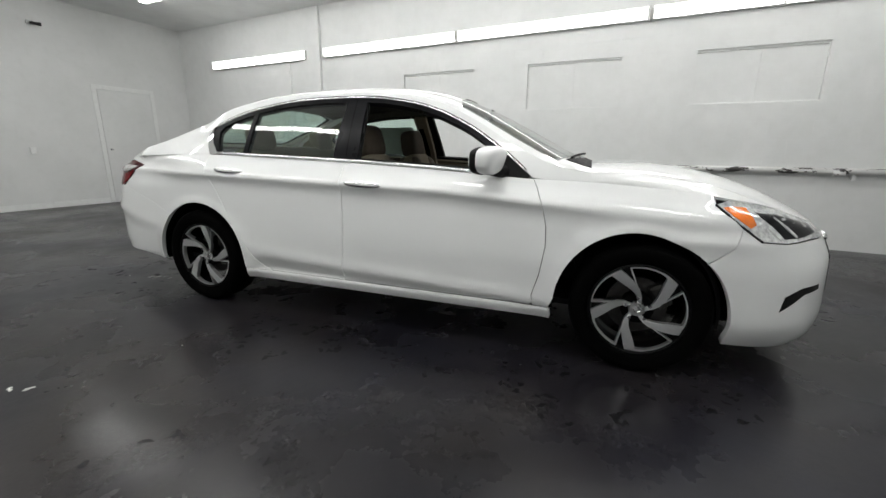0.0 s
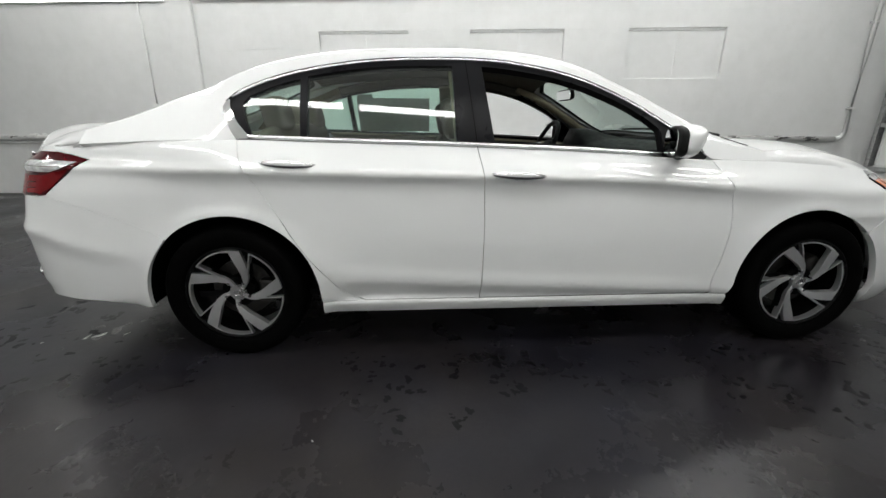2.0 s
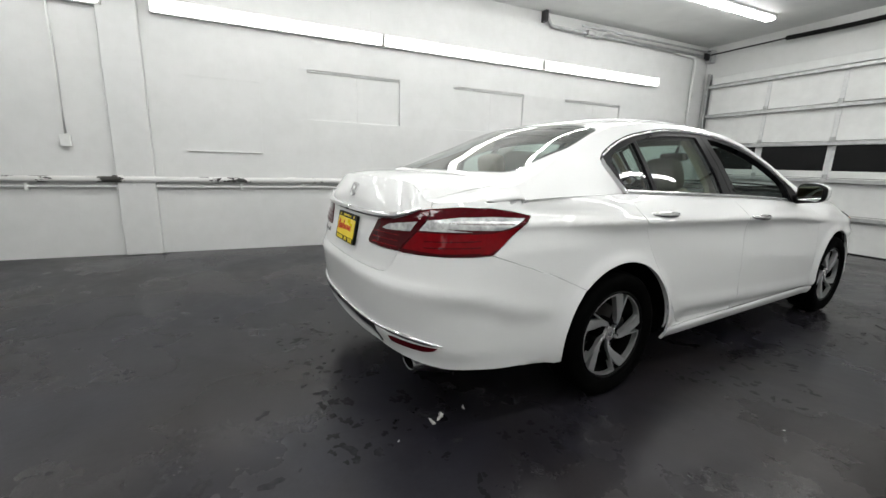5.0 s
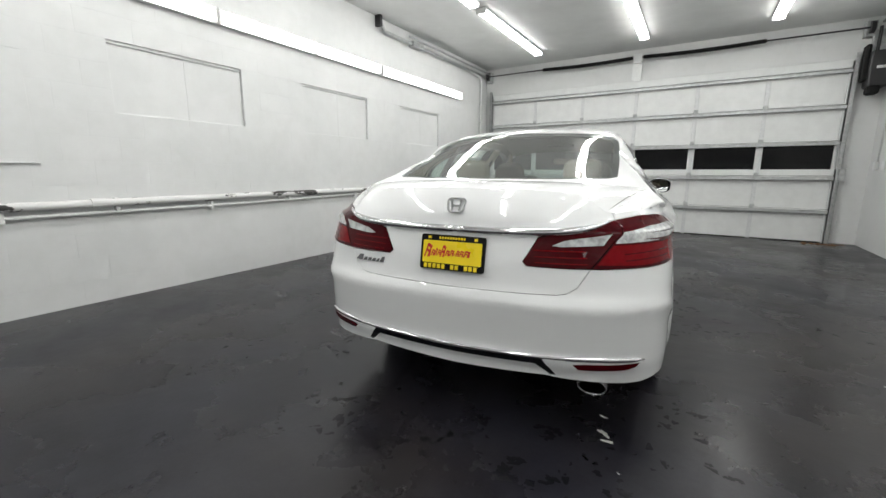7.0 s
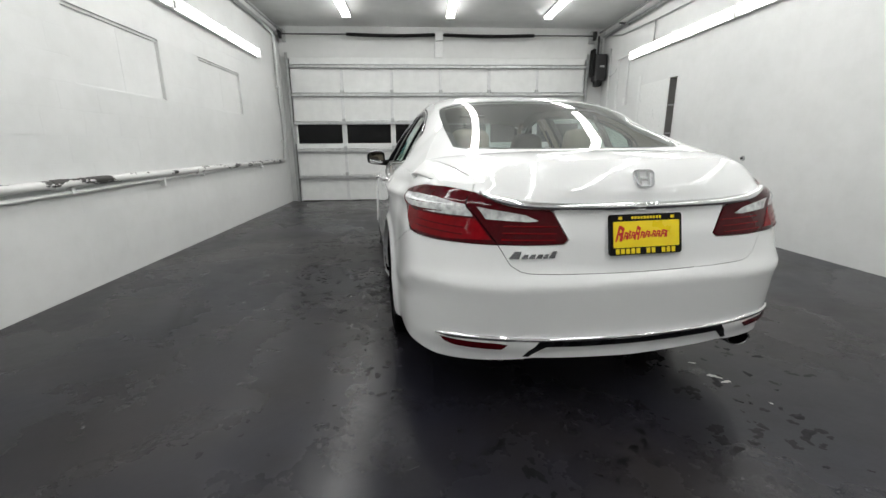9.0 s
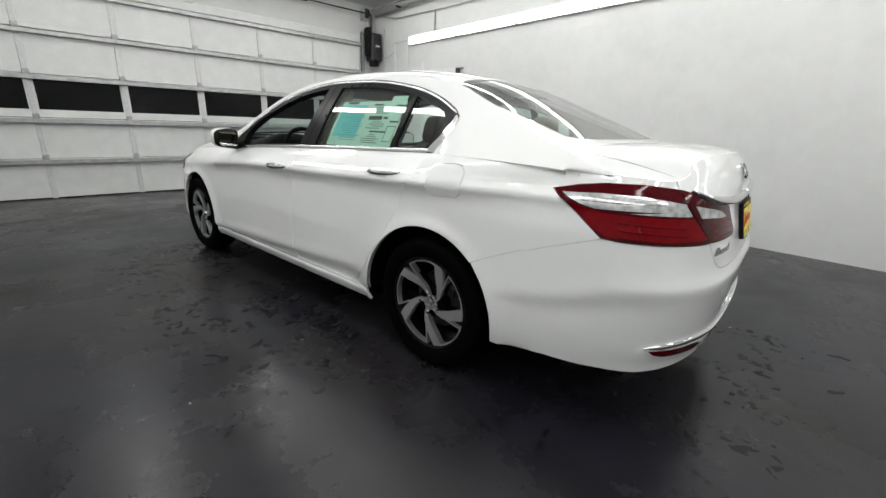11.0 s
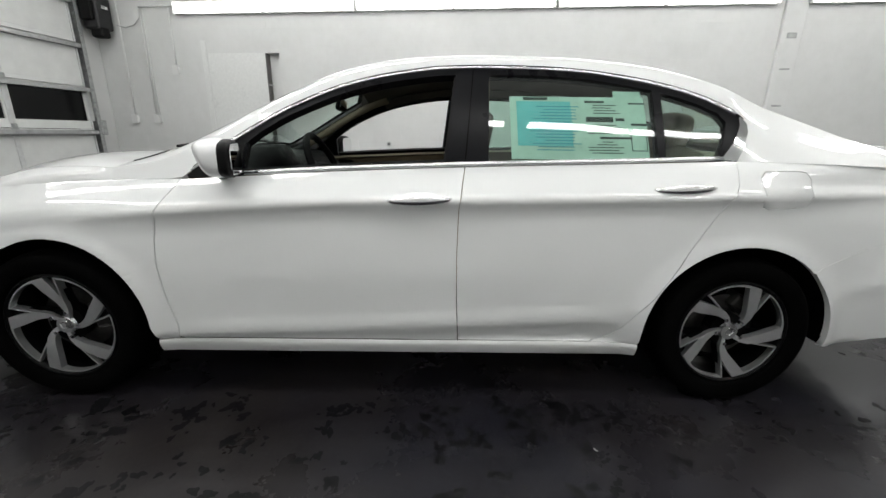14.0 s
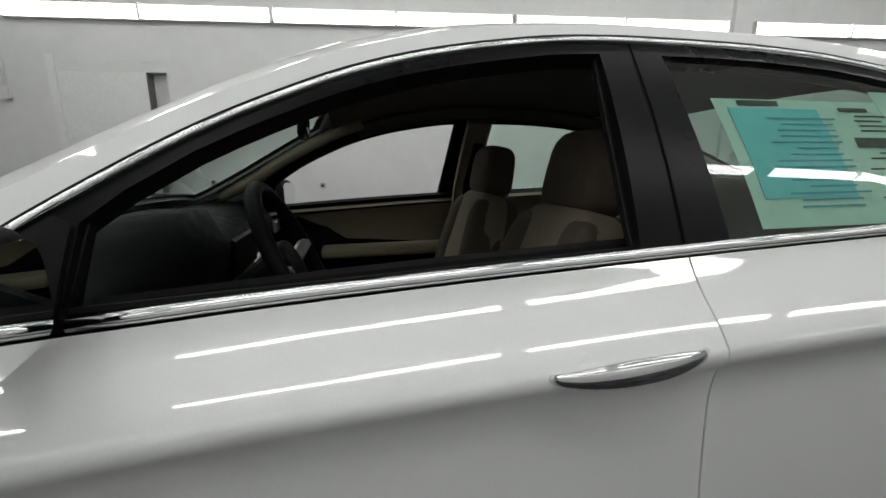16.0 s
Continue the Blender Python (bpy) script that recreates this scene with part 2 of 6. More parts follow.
# ---- garage door ----
def garage_door():
    door = empty("garage_door", pose(0, YD, 0), "white sectional garage door with a row of black windows", "garage door")
    edges = [0.0, 0.555, 1.100, 1.655, 2.210, 2.745]
    xs = [-2.98 + i * (6.06 / 6) for i in range(7)]
    for k in range(5):
        z0, z1 = edges[k] + 0.003, edges[k + 1] - 0.003
        if k != 2:
            sec = part("door_section", box((xs[0], 0.0, z0), (xs[-1], 0.05, z1), 0.004), M_GDOOR, door)
            for i in range(6):
                add = box((xs[i] + 0.045, -0.0012, z0 + 0.05), (xs[i + 1] - 0.045, 0.004, z1 - 0.05), 0.001)
                part("panel", add, M_GDOOR, sec)
        else:
            sec = part("door_section", box((xs[0], 0.0, z0), (xs[-1], 0.05, 1.205), 0.004), M_GDOOR, door, "white section with black windows")
            part("window_head", box((xs[0], 0.0, 1.585), (xs[-1], 0.05, z1), 0.004), M_GDOOR, sec)
            for i in range(6):
                part("window_pane", box((xs[i] + 0.02, 0.020, 1.20), (xs[i + 1] - 0.02, 0.032, 1.59)), M_NIGHT, sec, "black window pane at night")
            for i in range(7):
                part("mullion", box((xs[i] - 0.05, 0.0, 1.205), (xs[i] + 0.05, 0.05, 1.585), 0.004), M_GDOOR, sec)
        for i in range(7):
            part("stile", box((xs[i] - (0.03 if i else 0.0), -0.012, z0 + 0.002), (xs[i] + (0.03 if i < 6 else 0.0), 0.001, z1 - 0.002), 0.004), M_STILE, sec)
        for i in range(1, 6):
            if k:
                part("hinge", box((xs[i] - 0.035, -0.028, z0 - 0.05), (xs[i] + 0.035, -0.011, z0 + 0.05), 0.006), M_STEEL, sec)
    for z in edges[1:]:
        st = bmesh.new()
        add_box(st, (xs[0], -0.070, z - 0.072), (xs[-1], -0.012, z - 0.066))
        add_box(st, (xs[0], -0.070, z - 0.072), (xs[-1], -0.064, z - 0.016))
        add_box(st, (xs[0], -0.070, z - 0.022), (xs[-1], -0.012, z - 0.016))
        part("strut", st, M_STRUT, door, "grey steel strut")
    part("top_rail", box((xs[0], -0.01, 2.748), (xs[-1], 0.05, 2.875), 0.004), M_GDOOR, door)
    part("bottom_seal", box((xs[0], -0.005, -0.004), (xs[-1], 0.045, 0.018), 0.004), M_BLACK, door, "black rubber bottom seal")
    for x, s in ((xs[0] - 0.035, -1), (xs[-1] + 0.035, 1)):
        tr = bmesh.new()
        add_box(tr, (x - 0.028, -0.075, 0.0), (x + 0.028, -0.069, 2.95))
        add_box(tr, (x + s * 0.022 - 0.003, -0.075, 0.0), (x + s * 0.022 + 0.003, 0.055, 2.95))
        part("track", tr, M_STEEL, door, "galvanised vertical track")
        for i in range(6):
            part("track_bolt", rod((x, -0.085, 0.30 + i * 0.5), (x, -0.06, 0.30 + i * 0.5), 0.014, 8), M_STEEL, door)
    part("latch", box((xs[-1] + 0.03, -0.10, 1.02), (xs[-1] + 0.12, -0.03, 1.22), 0.01), M_STEEL, door)


M_STILE = plain("pale stile steel", (0.64, 0.65, 0.65), 0.4, 0.1, grain=0.08)
M_STRUT = plain("galvanised strut", (0.50, 0.51, 0.51), 0.4, 0.5, grain=0.2, scale=14)
garage_door()


def spring_shaft():
    sh = empty("torsion_spring", pose(0, YD - 0.10, 3.28), "black torsion spring shaft above the garage door", "door spring")
    part("shaft", rod((-3.05, 0, 0), (3.20, 0, 0), 0.013, 10), M_DGREY, sh)
    for x0, x1 in ((-1.80, -0.06), (0.12, 1.95)):
        bm = bmesh.new()
        n = int((x1 - x0) / 0.022)
        pts, rad = [], []
        for i in range(n * 2 + 1):
            pts.append((x0 + (x1 - x0) * i / (n * 2), 0, -0.02 * math.sin(math.pi * i / (n * 2))))
            rad.append(0.036 if i % 2 else 0.030)
        add_tube(bm, pts, rad, 12)
        part("spring", bm, M_BLACK, sh, "black coiled spring")
    part("centre_bracket", box((-0.05, -0.02, -0.10), (0.10, 0.155, 0.06), 0.008), M_TRIM, sh)
    for x in (-3.08, 3.20):
        bm = bmesh.new()
        bmesh.ops.create_cone(bm, cap_ends=True, segments=24, radius1=0.085, radius2=0.085, depth=0.05, matrix=Matrix.Translation((x, 0, 0)) @ Matrix.Rotation(radians(90), 4, "Y"))
        part("cable_drum", bm, M_DGREY, sh)
        part("end_bracket", box((x - 0.06, 0.02, -0.12), (x + 0.06, 0.157, 0.10), 0.006), M_STEEL, sh)
    part("centre_stud", box((-0.06, 0.06, -0.41), (0.10, 0.158, -0.10), 0.004), M_TRIM, sh)


spring_shaft()


def door_opener():
    op = empty("door_opener", pose(3.30, YD - 0.16, 2.30), "dark grey wall-mounted garage door opener", "door opener")
    part("motor_housing", box((-0.10, -0.12, 0.10), (0.14, 0.12, 0.62), 0.035, 3), M_DGREY, op)
    part("motor_cap", box((-0.08, -0.13, 0.0), (0.06, 0.05, 0.13), 0.03, 2), M_BLACK, op)
    part("chain_guard", box((-0.15, -0.08, 0.20), (-0.09, 0.10, 0.72), 0.02, 2), M_BLACK, op)
    part("label_plate", box((-0.02, -0.1235, 0.36), (0.08, -0.119, 0.40)), M_SILVER, op)
    part("bracket", box((-0.06, 0.10, 0.62), (0.10, 0.155, 0.95), 0.01), M_STEEL, op)
    part("shaft_drive", rod((0.0, 0.06, 0.62), (0.0, 0.06, 0.98), 0.02, 10), M_DGREY, op)


door_opener()


# ---- lamps ----
def light_unit(name, length, wide, deep, material, rail):
    """A strip lamp along y from 0 to -length, its back on the plane z = 0, shining to -z: body, two diffusers, end caps."""
    lamp = empty(name)
    part("body", box((-wide * 0.5 - 0.004, -length, -0.028), (wide * 0.5 + 0.004, 0, 0.0), 0.004), M_LAMPBODY, lamp)
    for sx in (-1, 1):
        xa, xb = sorted((sx * (wide * 0.5 + 0.004), sx * (wide * 0.5 + 0.012)))
        part("side_rail", box((xa, -length, -deep * rail), (xb, 0, 0.0), 0.003), M_LAMPBODY, lamp, "white enamel side rail")
    for k in range(2):
        y0, y1 = -length * (k + 1) / 2 + 0.010, -length * k / 2 - 0.010
        bm = bmesh.new()
        n, rows = 8, []
        for y in (y1, y1 - 0.03, y0 + 0.03, y0):
            inset = 0.012 if y in (y0, y1) else 0.0
            rows.append([bm.verts.new(((wide / 2 - inset) * math.cos(math.pi * j / n) * (1 if j in (0, n) else 1.0), y, -0.026 - (deep - 0.026 - inset) * math.sin(math.pi * j / n) ** 0.6)) for j in range(n + 1)])
        for a, b in zip(rows, rows[1:]):
            for j in range(n):
                bm.faces.new((a[j], a[j + 1], b[j + 1], b[j]))
        bm.faces.new(rows[0][::-1])
        bm.faces.new(rows[-1])
        bmesh.ops.recalc_face_normals(bm, faces=bm.faces[:])
        part("diffuser", bm, material, lamp, "lit white diffuser", smooth=True)
    for y in (0.0, -length / 2, -length):
        part("end_cap", box((-wide / 2 - 0.012, y - 0.010, -deep * 0.96), (wide / 2 + 0.012, y + 0.010, -0.001), 0.004), M_LAMPBODY, lamp)
    return lamp


def lamps():
    ceiling = light_unit("ceiling_light", 2.50, 0.135, 0.085, M_CTUBE, 0.35)
    tagged(ceiling, "lit white strip light fixed to the ceiling", "ceiling light", "ceiling strip lights")
    first = True
    for x in (-1.68, 0.19, 2.0):
        for k in range(4):
            m = pose(x, 4.38 - 2.72 * k, ZC - 0.001)
            if first:
                ceiling.matrix_basis, first = m, False
            else:
                copy_thing(ceiling, m)
    wall = light_unit("wall_light", 2.52, 0.125, 0.100, M_TUBE, 0.62)
    tagged(wall, "lit white strip light fixed along the wall", "wall light", "wall strip lights")
    spots = [(XL, y, 90) for y in (3.90, 1.33, -1.22, -4.16)] + [(XR, y, -90) for y in (3.97, 1.43, -1.13, -3.98)]
    for i, (x, y, turn) in enumerate(spots):
        m = Matrix.Translation((x + (0.001 if x < 0 else -0.001), y, 2.69)) @ Matrix.Rotation(radians(-turn), 4, "Y")
        if i == 0:
            wall.matrix_basis = m
        else:
            copy_thing(wall, m)


lamps()


# ---- boarded windows, pipes and small things of the long wall ----
def windows():
    for i, (y0, y1) in enumerate(WIN):
        w = empty("window_%d" % (i + 1), pose(XL, y0, WZ0), "boarded and white painted window recess", "window", kind="structure")
        n = y1 - y0
        mid = n * 0.52
        part("board", box((-0.058, 0.0, 0.0), (-0.038, mid - 0.0004, WZ1 - WZ0), 0.001), M_BLOCK, w)
        part("board", box((-0.0585, mid + 0.0004, 0.0), (-0.0385, n, WZ1 - WZ0), 0.002), M_BLOCK, w)
        part("lintel", box((-0.215, -0.001, WZ1 - WZ0 - 0.025), (-0.020, n + 0.001, WZ1 - WZ0 + 0.001), 0.003), M_TRIM, w)
        part("sloped_sill", box((-0.05, -0.001, -0.002), (-0.008, n + 0.001, 0.012), 0.003), M_BLOCK, w)
        part("reveal_back", box((-0.215, -0.001, 0.0), (-0.19, n + 0.001, WZ1 - WZ0)), M_BLOCK, w)


windows()


def wall_pipes():
    rail = empty("wall_pipe", pose(XL + 0.05, 0, 0.875), "white iron pipe with peeling paint along the wall", "pipe")
    part("pipe", tube([(0, YB + 0.02, -0.03), (0, -3.0, -0.012), (0, 1.0, 0.0), (0, 4.72, 0.005)], 0.034, 12), M_PIPE, rail, smooth=True)
    for y in (-6.6, -4.2, -2.4, -0.6, 1.4, 3.4):
        part("pipe_coupling", tube([(0, y - 0.05, -0.01), (0, y + 0.05, -0.008)], 0.041, 12), M_PIPE, rail)
        part("pipe_bracket", box((-0.05, y + 0.12, -0.09), (0.01, y + 0.15, 0.03), 0.004), M_TRIM, rail)
    thin = empty("thin_pipe", pose(XL + 0.035, 0, 0.80), "thin white pipe under the larger wall pipe", "pipe")
    part("pipe", tube([(0, YB + 0.02, -0.02), (0, -3.6, -0.02), (0, -1.0, -0.012), (0, 1.1, 0.02), (0, 2.2, 0.045), (0, 4.6, 0.05)], 0.016, 8), M_TRIM, thin, smooth=True)
    for y in (-5.0, -3.0, -1.45, 0.7):
        part("pipe_clip", box((-0.034, y, -0.06), (0.02, y + 0.03, 0.03), 0.004), M_TRIM, thin)
    riser = empty("corner_pipe", pose(XL + 0.05, 4.80, 0), "white painted pipe rising in the corner by the door", "pipe")
    part("pipe", tube([(0, -0.06, 0.88), (0, 0.0, 0.90), (0, 0.03, 0.96), (0, 0.03, 2.0), (0, 0.03, 3.15), (0, -0.02, 3.22), (0, -0.5, 3.25)], 0.026, 10), M_TRIM, riser, smooth=True)
    for z in (1.25, 2.25):
        part("pipe_clip", box((-0.05, 0.0, z), (0.03, 0.06, z + 0.03), 0.004), M_TRIM, riser)
    # conduit under the ceiling on both sides
    cond = empty("ceiling_conduit", pose(XL + 0.06, 0, 3.26), "grey steel conduit high along the long wall", "conduit")
    part("conduit", tube([(0, 1.35, 0.17), (0.0, 1.40, 0.08), (0, 1.46, 0.0), (0, 2.6, 0.0), (0, 5.10, 0.0)], 0.028, 8), M_STEEL, cond, smooth=True)
    part("conduit", tube([(0.08, 2.0, 0.06), (0.08, 3.4, 0.06), (0.08, 5.10, 0.06)], 0.018, 8), M_STEEL, cond, smooth=True)
    part("junction_box", box((-0.055, 2.15, -0.04), (0.06, 2.45, 0.04), 0.006), M_STEEL, cond)
    part("hanger", box((-0.055, 1.30, 0.04), (0.05, 1.36, 0.198), 0.006), M_DGREY, cond)


wall_pipes()


def left_wall_small():
    # pilaster strip and shallow patches at the rear of the wall
    tagged(part("pilaster", box((XL - 0.004, -4.22, 0.0), (XL + 0.055, -3.86, ZC - 0.01), 0.008), M_BLOCK), "white painted pilaster on the block wall", "pilaster", kind="structure")
    pan = empty("wall_patch", pose(XL, -3.52, 1.20), "white painted patch with raised edges on the wall", "patch")
    part("board", box((0.001, 0, 0), (0.003, 0.80, 0.82), 0.001), M_BLOCK, pan)
    part("edge", box((0.001, -0.01, 0.82), (0.007, 0.81, 0.830), 0.002), M_BLOCK, pan)
    part("edge", box((0.001, -0.01, -0.012), (0.020, 0.81, 0.003), 0.003), M_BLOCK, pan)
    out = empty("wall_outlet", pose(XL, -4.61, 1.20), "small white outlet box with conduit", "outlet")
    part("box", box((0.001, -0.04, 0.0), (0.045, 0.04, 0.12), 0.006), M_TRIM, out)
    part("cover", box((0.045, -0.045, -0.005), (0.051, 0.045, 0.125), 0.003), M_TRIM, out)
    part("conduit", tube([(0.02, 0, 0.12), (0.02, 0.005, 0.7), (0.02, 0.0, 1.42)], 0.011, 8), M_TRIM, out, smooth=True)


left_wall_small()


# ---- shallow cupboard and small things of the opposite wall ----
def closet():
    y0, y1 = 2.765, 3.60
    c = empty("closet_door", pose(XR, 0, 0), "white flush closet door with a dark edge beside a narrow recess", "door", kind="structure")
    part("leaf", box((-0.008, y0, 0.02), (-0.001, y1, 2.135), 0.002), M_TRIM, c)
    part("dark_edge", box((0.002, y0 - 0.012, 0.0), (0.108, y0 - 0.001, 2.133)), plain("grey brown board", (0.12, 0.115, 0.11), 0.6), c, "dark grey inner edge")
    for z in (0.45, 0.87, 1.29, 1.72):
        part("bracket", box((0.004, y0 - 0.030, z), (0.106, y0 - 0.012, z + 0.02), 0.002), M_STEEL, c)
    part("door_handle", rod((-0.045, y0 + 0.07, 0.98), (-0.008, y0 + 0.07, 0.98), 0.012, 10), M_STEEL, c, "steel door knob")
    tagged(part("trim", box((XR - 0.006, y1 + 0.02, 0.0), (XR + 0.002, y1 + 0.095, 2.30), 0.002), M_TRIM), "flat white painted board on the wall", "trim", kind="structure")


closet()


def right_wall_small():
    def drop(y, z0, z1, double=False):
        o = empty("switch_drop", pose(XR, y, z0), "white conduit running down to a small switch box", "conduit", "switch drops")
        part("box", box((-0.05, -0.04, 0.0), (-0.001, 0.04, 0.11), 0.006), M_TRIM, o)
        part("cover", box((-0.056, -0.045, -0.006), (-0.049, 0.045, 0.116), 0.003), M_TRIM, o)
        for dy in ((-0.022, 0.022) if double else (0.0,)):
            part("conduit", tube([(-0.02, dy, 0.11), (-0.02, dy, z1 - z0)], 0.011, 8), M_TRIM, o, smooth=True)
    drop(4.86, 1.20, 3.0)
    drop(4.50, 1.20, 2.71, True)
    drop(4.09, 1.86, 2.70)
    c = empty("feed_conduit", pose(XR, 0, 2.72), "white conduit linking the switch drops", "conduit")
    part("conduit", tube([(-0.02, 4.53, 0.0), (-0.02, 4.2, 0.012), (-0.02, 3.98, 0.008)], 0.010, 8), M_TRIM, c, smooth=True)
    part("cord", tube([(-0.03, 4.90, -0.22), (-0.04, 4.75, -0.26), (-0.03, 4.62, -0.22), (-0.02, 4.52, -0.12)], 0.005, 6), M_STEEL, c, smooth=True)
    bars = empty("conduit_clamp", pose(XR, -3.86, 0), "row of small grey brackets on the wall", "bracket")
    for z, h in ((2.25, 0.06), (1.90, 0.02), (1.48, 0.02), (1.08, 0.02), (0.20, 0.02)):
        part("bracket", box((-0.05, -0.06, z), (-0.001, 0.05, z + h), 0.004), M_STEEL, bars)
    part("rod", rod((-0.03, -0.02, 0.02), (-0.03, -0.02, 0.20), 0.012, 8), M_STEEL, bars)
    tagged(part("pilaster", box((XR - 0.045, -3.98, 0.0), (XR + 0.005, -3.74, ZC - 0.01), 0.008), M_BLOCK), "white painted pilaster on the block wall", "pilaster", kind="structure")
    for y, z in ((1.05, 0.95), (2.22, 1.0)):
        k = empty("hose_fitting", pose(XR, y, z), "small dark round fitting on the wall", "wall fitting", "wall fittings")
        part("rosette", rod((-0.012, 0, 0), (-0.001, 0, 0), 0.032, 16), M_STEEL, k)
        part("plug", rod((-0.03, 0, 0), (-0.012, 0, 0), 0.014, 12), M_DGREY, k)
    cond = empty("ceiling_conduit", pose(XR - 0.08, 0, 3.24), "grey steel conduit high along the wall", "conduit")
    part("conduit", tube([(0, -0.2, 0.06), (0, 2.0, 0.06), (0, 5.08, 0.02)], 0.026, 8), M_STEEL, cond, smooth=True)
    part("conduit", tube([(-0.10, 1.0, 0.13), (-0.10, 3.0, 0.13), (-0.10, 5.08, 0.10)], 0.018, 8), M_STEEL, cond, smooth=True)
    part("conduit", tube([(0.05, 1.6, -0.16), (0.05, 3.2, -0.14), (0.05, 4.4, -0.10), (0.05, 4.9, 0.0)], 0.012, 8), M_STEEL, cond, smooth=True)
    for y in (0.6, 2.4, 4.2):
        part("hanger", box((-0.13, y, 0.03), (0.078, y + 0.03, 0.06), 0.004), M_DGREY, cond)
    part("conduit_riser", tube([(0.05, 3.30, -0.14), (0.05, 3.30, -0.50)], 0.012, 8), M_STEEL, cond, smooth=True)


right_wall_small()


def back_wall():
    d = empty("door_2", pose(-1.95, YB, 0.01), "white closed flush door in the back wall", "door", kind="structure")
    part("leaf", box((-0.46, 0.002, 0.0), (0.46, 0.022, 2.08), 0.004), M_WALL, d)
    for lo, hi in (((-0.54, 0.001, 0.0), (-0.465, 0.016, 2.17)), ((0.465, 0.001, 0.0), (0.54, 0.016, 2.17)), ((-0.465, 0.001, 2.09), (0.465, 0.016, 2.17))):
        part("casing", box(lo, hi, 0.003), M_TRIM, d)
    part("door_handle", rod((0.39, 0.02, 1.0), (0.39, 0.07, 1.0), 0.018, 12), M_STEEL, d, "steel door knob")
    k = empty("wall_bracket", pose(-0.72, YB, 3.02), "small grey bracket lamp high on the back wall", "bracket")
    part("base", box((-0.05, 0.001, -0.03), (0.05, 0.03, 0.03), 0.006), M_STEEL, k)
    part("arm", rod((0.0, 0.03, 0.0), (-0.10, 0.12, -0.02), 0.018, 10, 0.03), M_DGREY, k)
    p = empty("wall_box", pose(-0.42, YB, 0.93), "small white box on the back wall", "outlet")
    part("box", box((-0.04, 0.001, 0.0), (0.04, 0.03, 0.11), 0.005), M_TRIM, p)
    tagged(part("skirting", box((-1.40, YB + 0.001, 0.0), (XR - 0.01, YB + 0.012, 0.10), 0.003), M_TRIM), "white skirting board at the back wall", "skirting", kind="structure")


back_wall()

# ---- shape of the car body, in its own frame: x to its right, y ahead, z up ----
def curve(*keys):
    """A smooth line through (t, value) keys, with no overshoot and flat beyond its ends."""
    ts = [float(k[0]) for k in keys]
    vs = [float(k[1]) for k in keys]
    n = len(ts)
    h = [ts[i + 1] - ts[i] for i in range(n - 1)]
    d = [(vs[i + 1] - vs[i]) / h[i] for i in range(n - 1)]
    m = [d[0]] + [0.0 if d[i - 1] * d[i] <= 0 else 3 * (h[i - 1] + h[i]) / ((2 * h[i] + h[i - 1]) / d[i - 1] + (h[i] + 2 * h[i - 1]) / d[i]) for i in range(1, n - 1)] + [d[-1]]

    def at(t):
        if t <= ts[0]:
            return vs[0]
        if t >= ts[-1]:
            return vs[-1]
        i = 0
        while t > ts[i + 1]:
            i += 1
        s = (t - ts[i]) / h[i]
        return ((1 + 2 * s) * (1 - s) ** 2 * vs[i] + s * (1 - s) ** 2 * h[i] * m[i]
                + s * s * (3 - 2 * s) * vs[i + 1] + s * s * (s - 1) * h[i] * m[i + 1])
    return at


AXLE_R, AXLE_F, HUB_Z = -1.388, 1.388, 0.322
YC_R, YC_F = -1.85, 1.50                 # where the corners begin
N_R, N_F = 2.6, 2.1                      # squareness of the corners
plan_width = curve((-1.85, 0.884), (-1.4, 0.903), (-0.6, 0.905), (0.7, 0.905), (1.3, 0.902), (1.5, 0.895))
rear_y = curve((0.16, -2.40), (0.27, -2.455), (0.34, -2.460), (0.385, -2.480), (0.42, -2.476), (0.50, -2.483), (0.58, -2.493), (0.618, -2.497), (0.628, -2.495), (0.66, -2.478), (0.69, -2.470),
               (0.78, -2.460), (0.88, -2.440), (0.94, -2.437), (1.0, -2.415), (1.06, -2.375), (1.09, -2.335))
front_y = curve((0.14, 2.26), (0.22, 2.315), (0.35, 2.33), (0.55, 2.33), (0.68, 2.285), (0.76, 2.225), (0.86, 2.10), (1.0, 1.9))
char_z = curve((-1.9, 0.905), (-0.25, 0.862), (0.33, 0.848), (0.85, 0.812), (1.5, 0.76))
skirt_z = curve((-1.0, 0.42), (-0.88, 0.405), (0.88, 0.315), (1.0, 0.31))


def arc_table(n, w, d, steps=400):
    """Arc length along a quarter superellipse from its side to its end, against the angle."""
    out, last, s = [(0.0, 0.0)], (w, 0.0), 0.0
    for i in range(1, steps + 1):
        a = math.pi / 2 * (1 - (1 - i / steps) ** 2) if i < steps else math.pi / 2
        q = (w * max(0.0, math.cos(a)) ** (2 / n), d * math.sin(a) ** (2 / n))
        s += math.hypot(q[0] - last[0], q[1] - last[1])
        last = q
        out.append((s, a))
    return out


TAB_R, TAB_F = arc_table(N_R, 0.86, 0.62), arc_table(N_F, 0.87, 0.82)
P_MIN, P_MAX = YC_R - TAB_R[-1][0], YC_F + TAB_F[-1][0]
TABS = {"r": ([s for s, a in TAB_R], [a for s, a in TAB_R]), "f": ([s for s, a in TAB_F], [a for s, a in TAB_F])}


def flow_in(y):
    """How far the rear pillar flows into the wing with no shelf at the belt: 0 at the doors, 1 at the tail."""
    k = max(0.0, min(1.0, (-1.24 - y) / 0.32))
    return k * k * (3 - 2 * k)


def belt_in(y):
    """How far the belt lies inside the widest line."""
    return -0.110 - 0.022 * max(0.0, min(1.0, (-0.8 - y) / 0.6)) + 0.057 * flow_in(y)


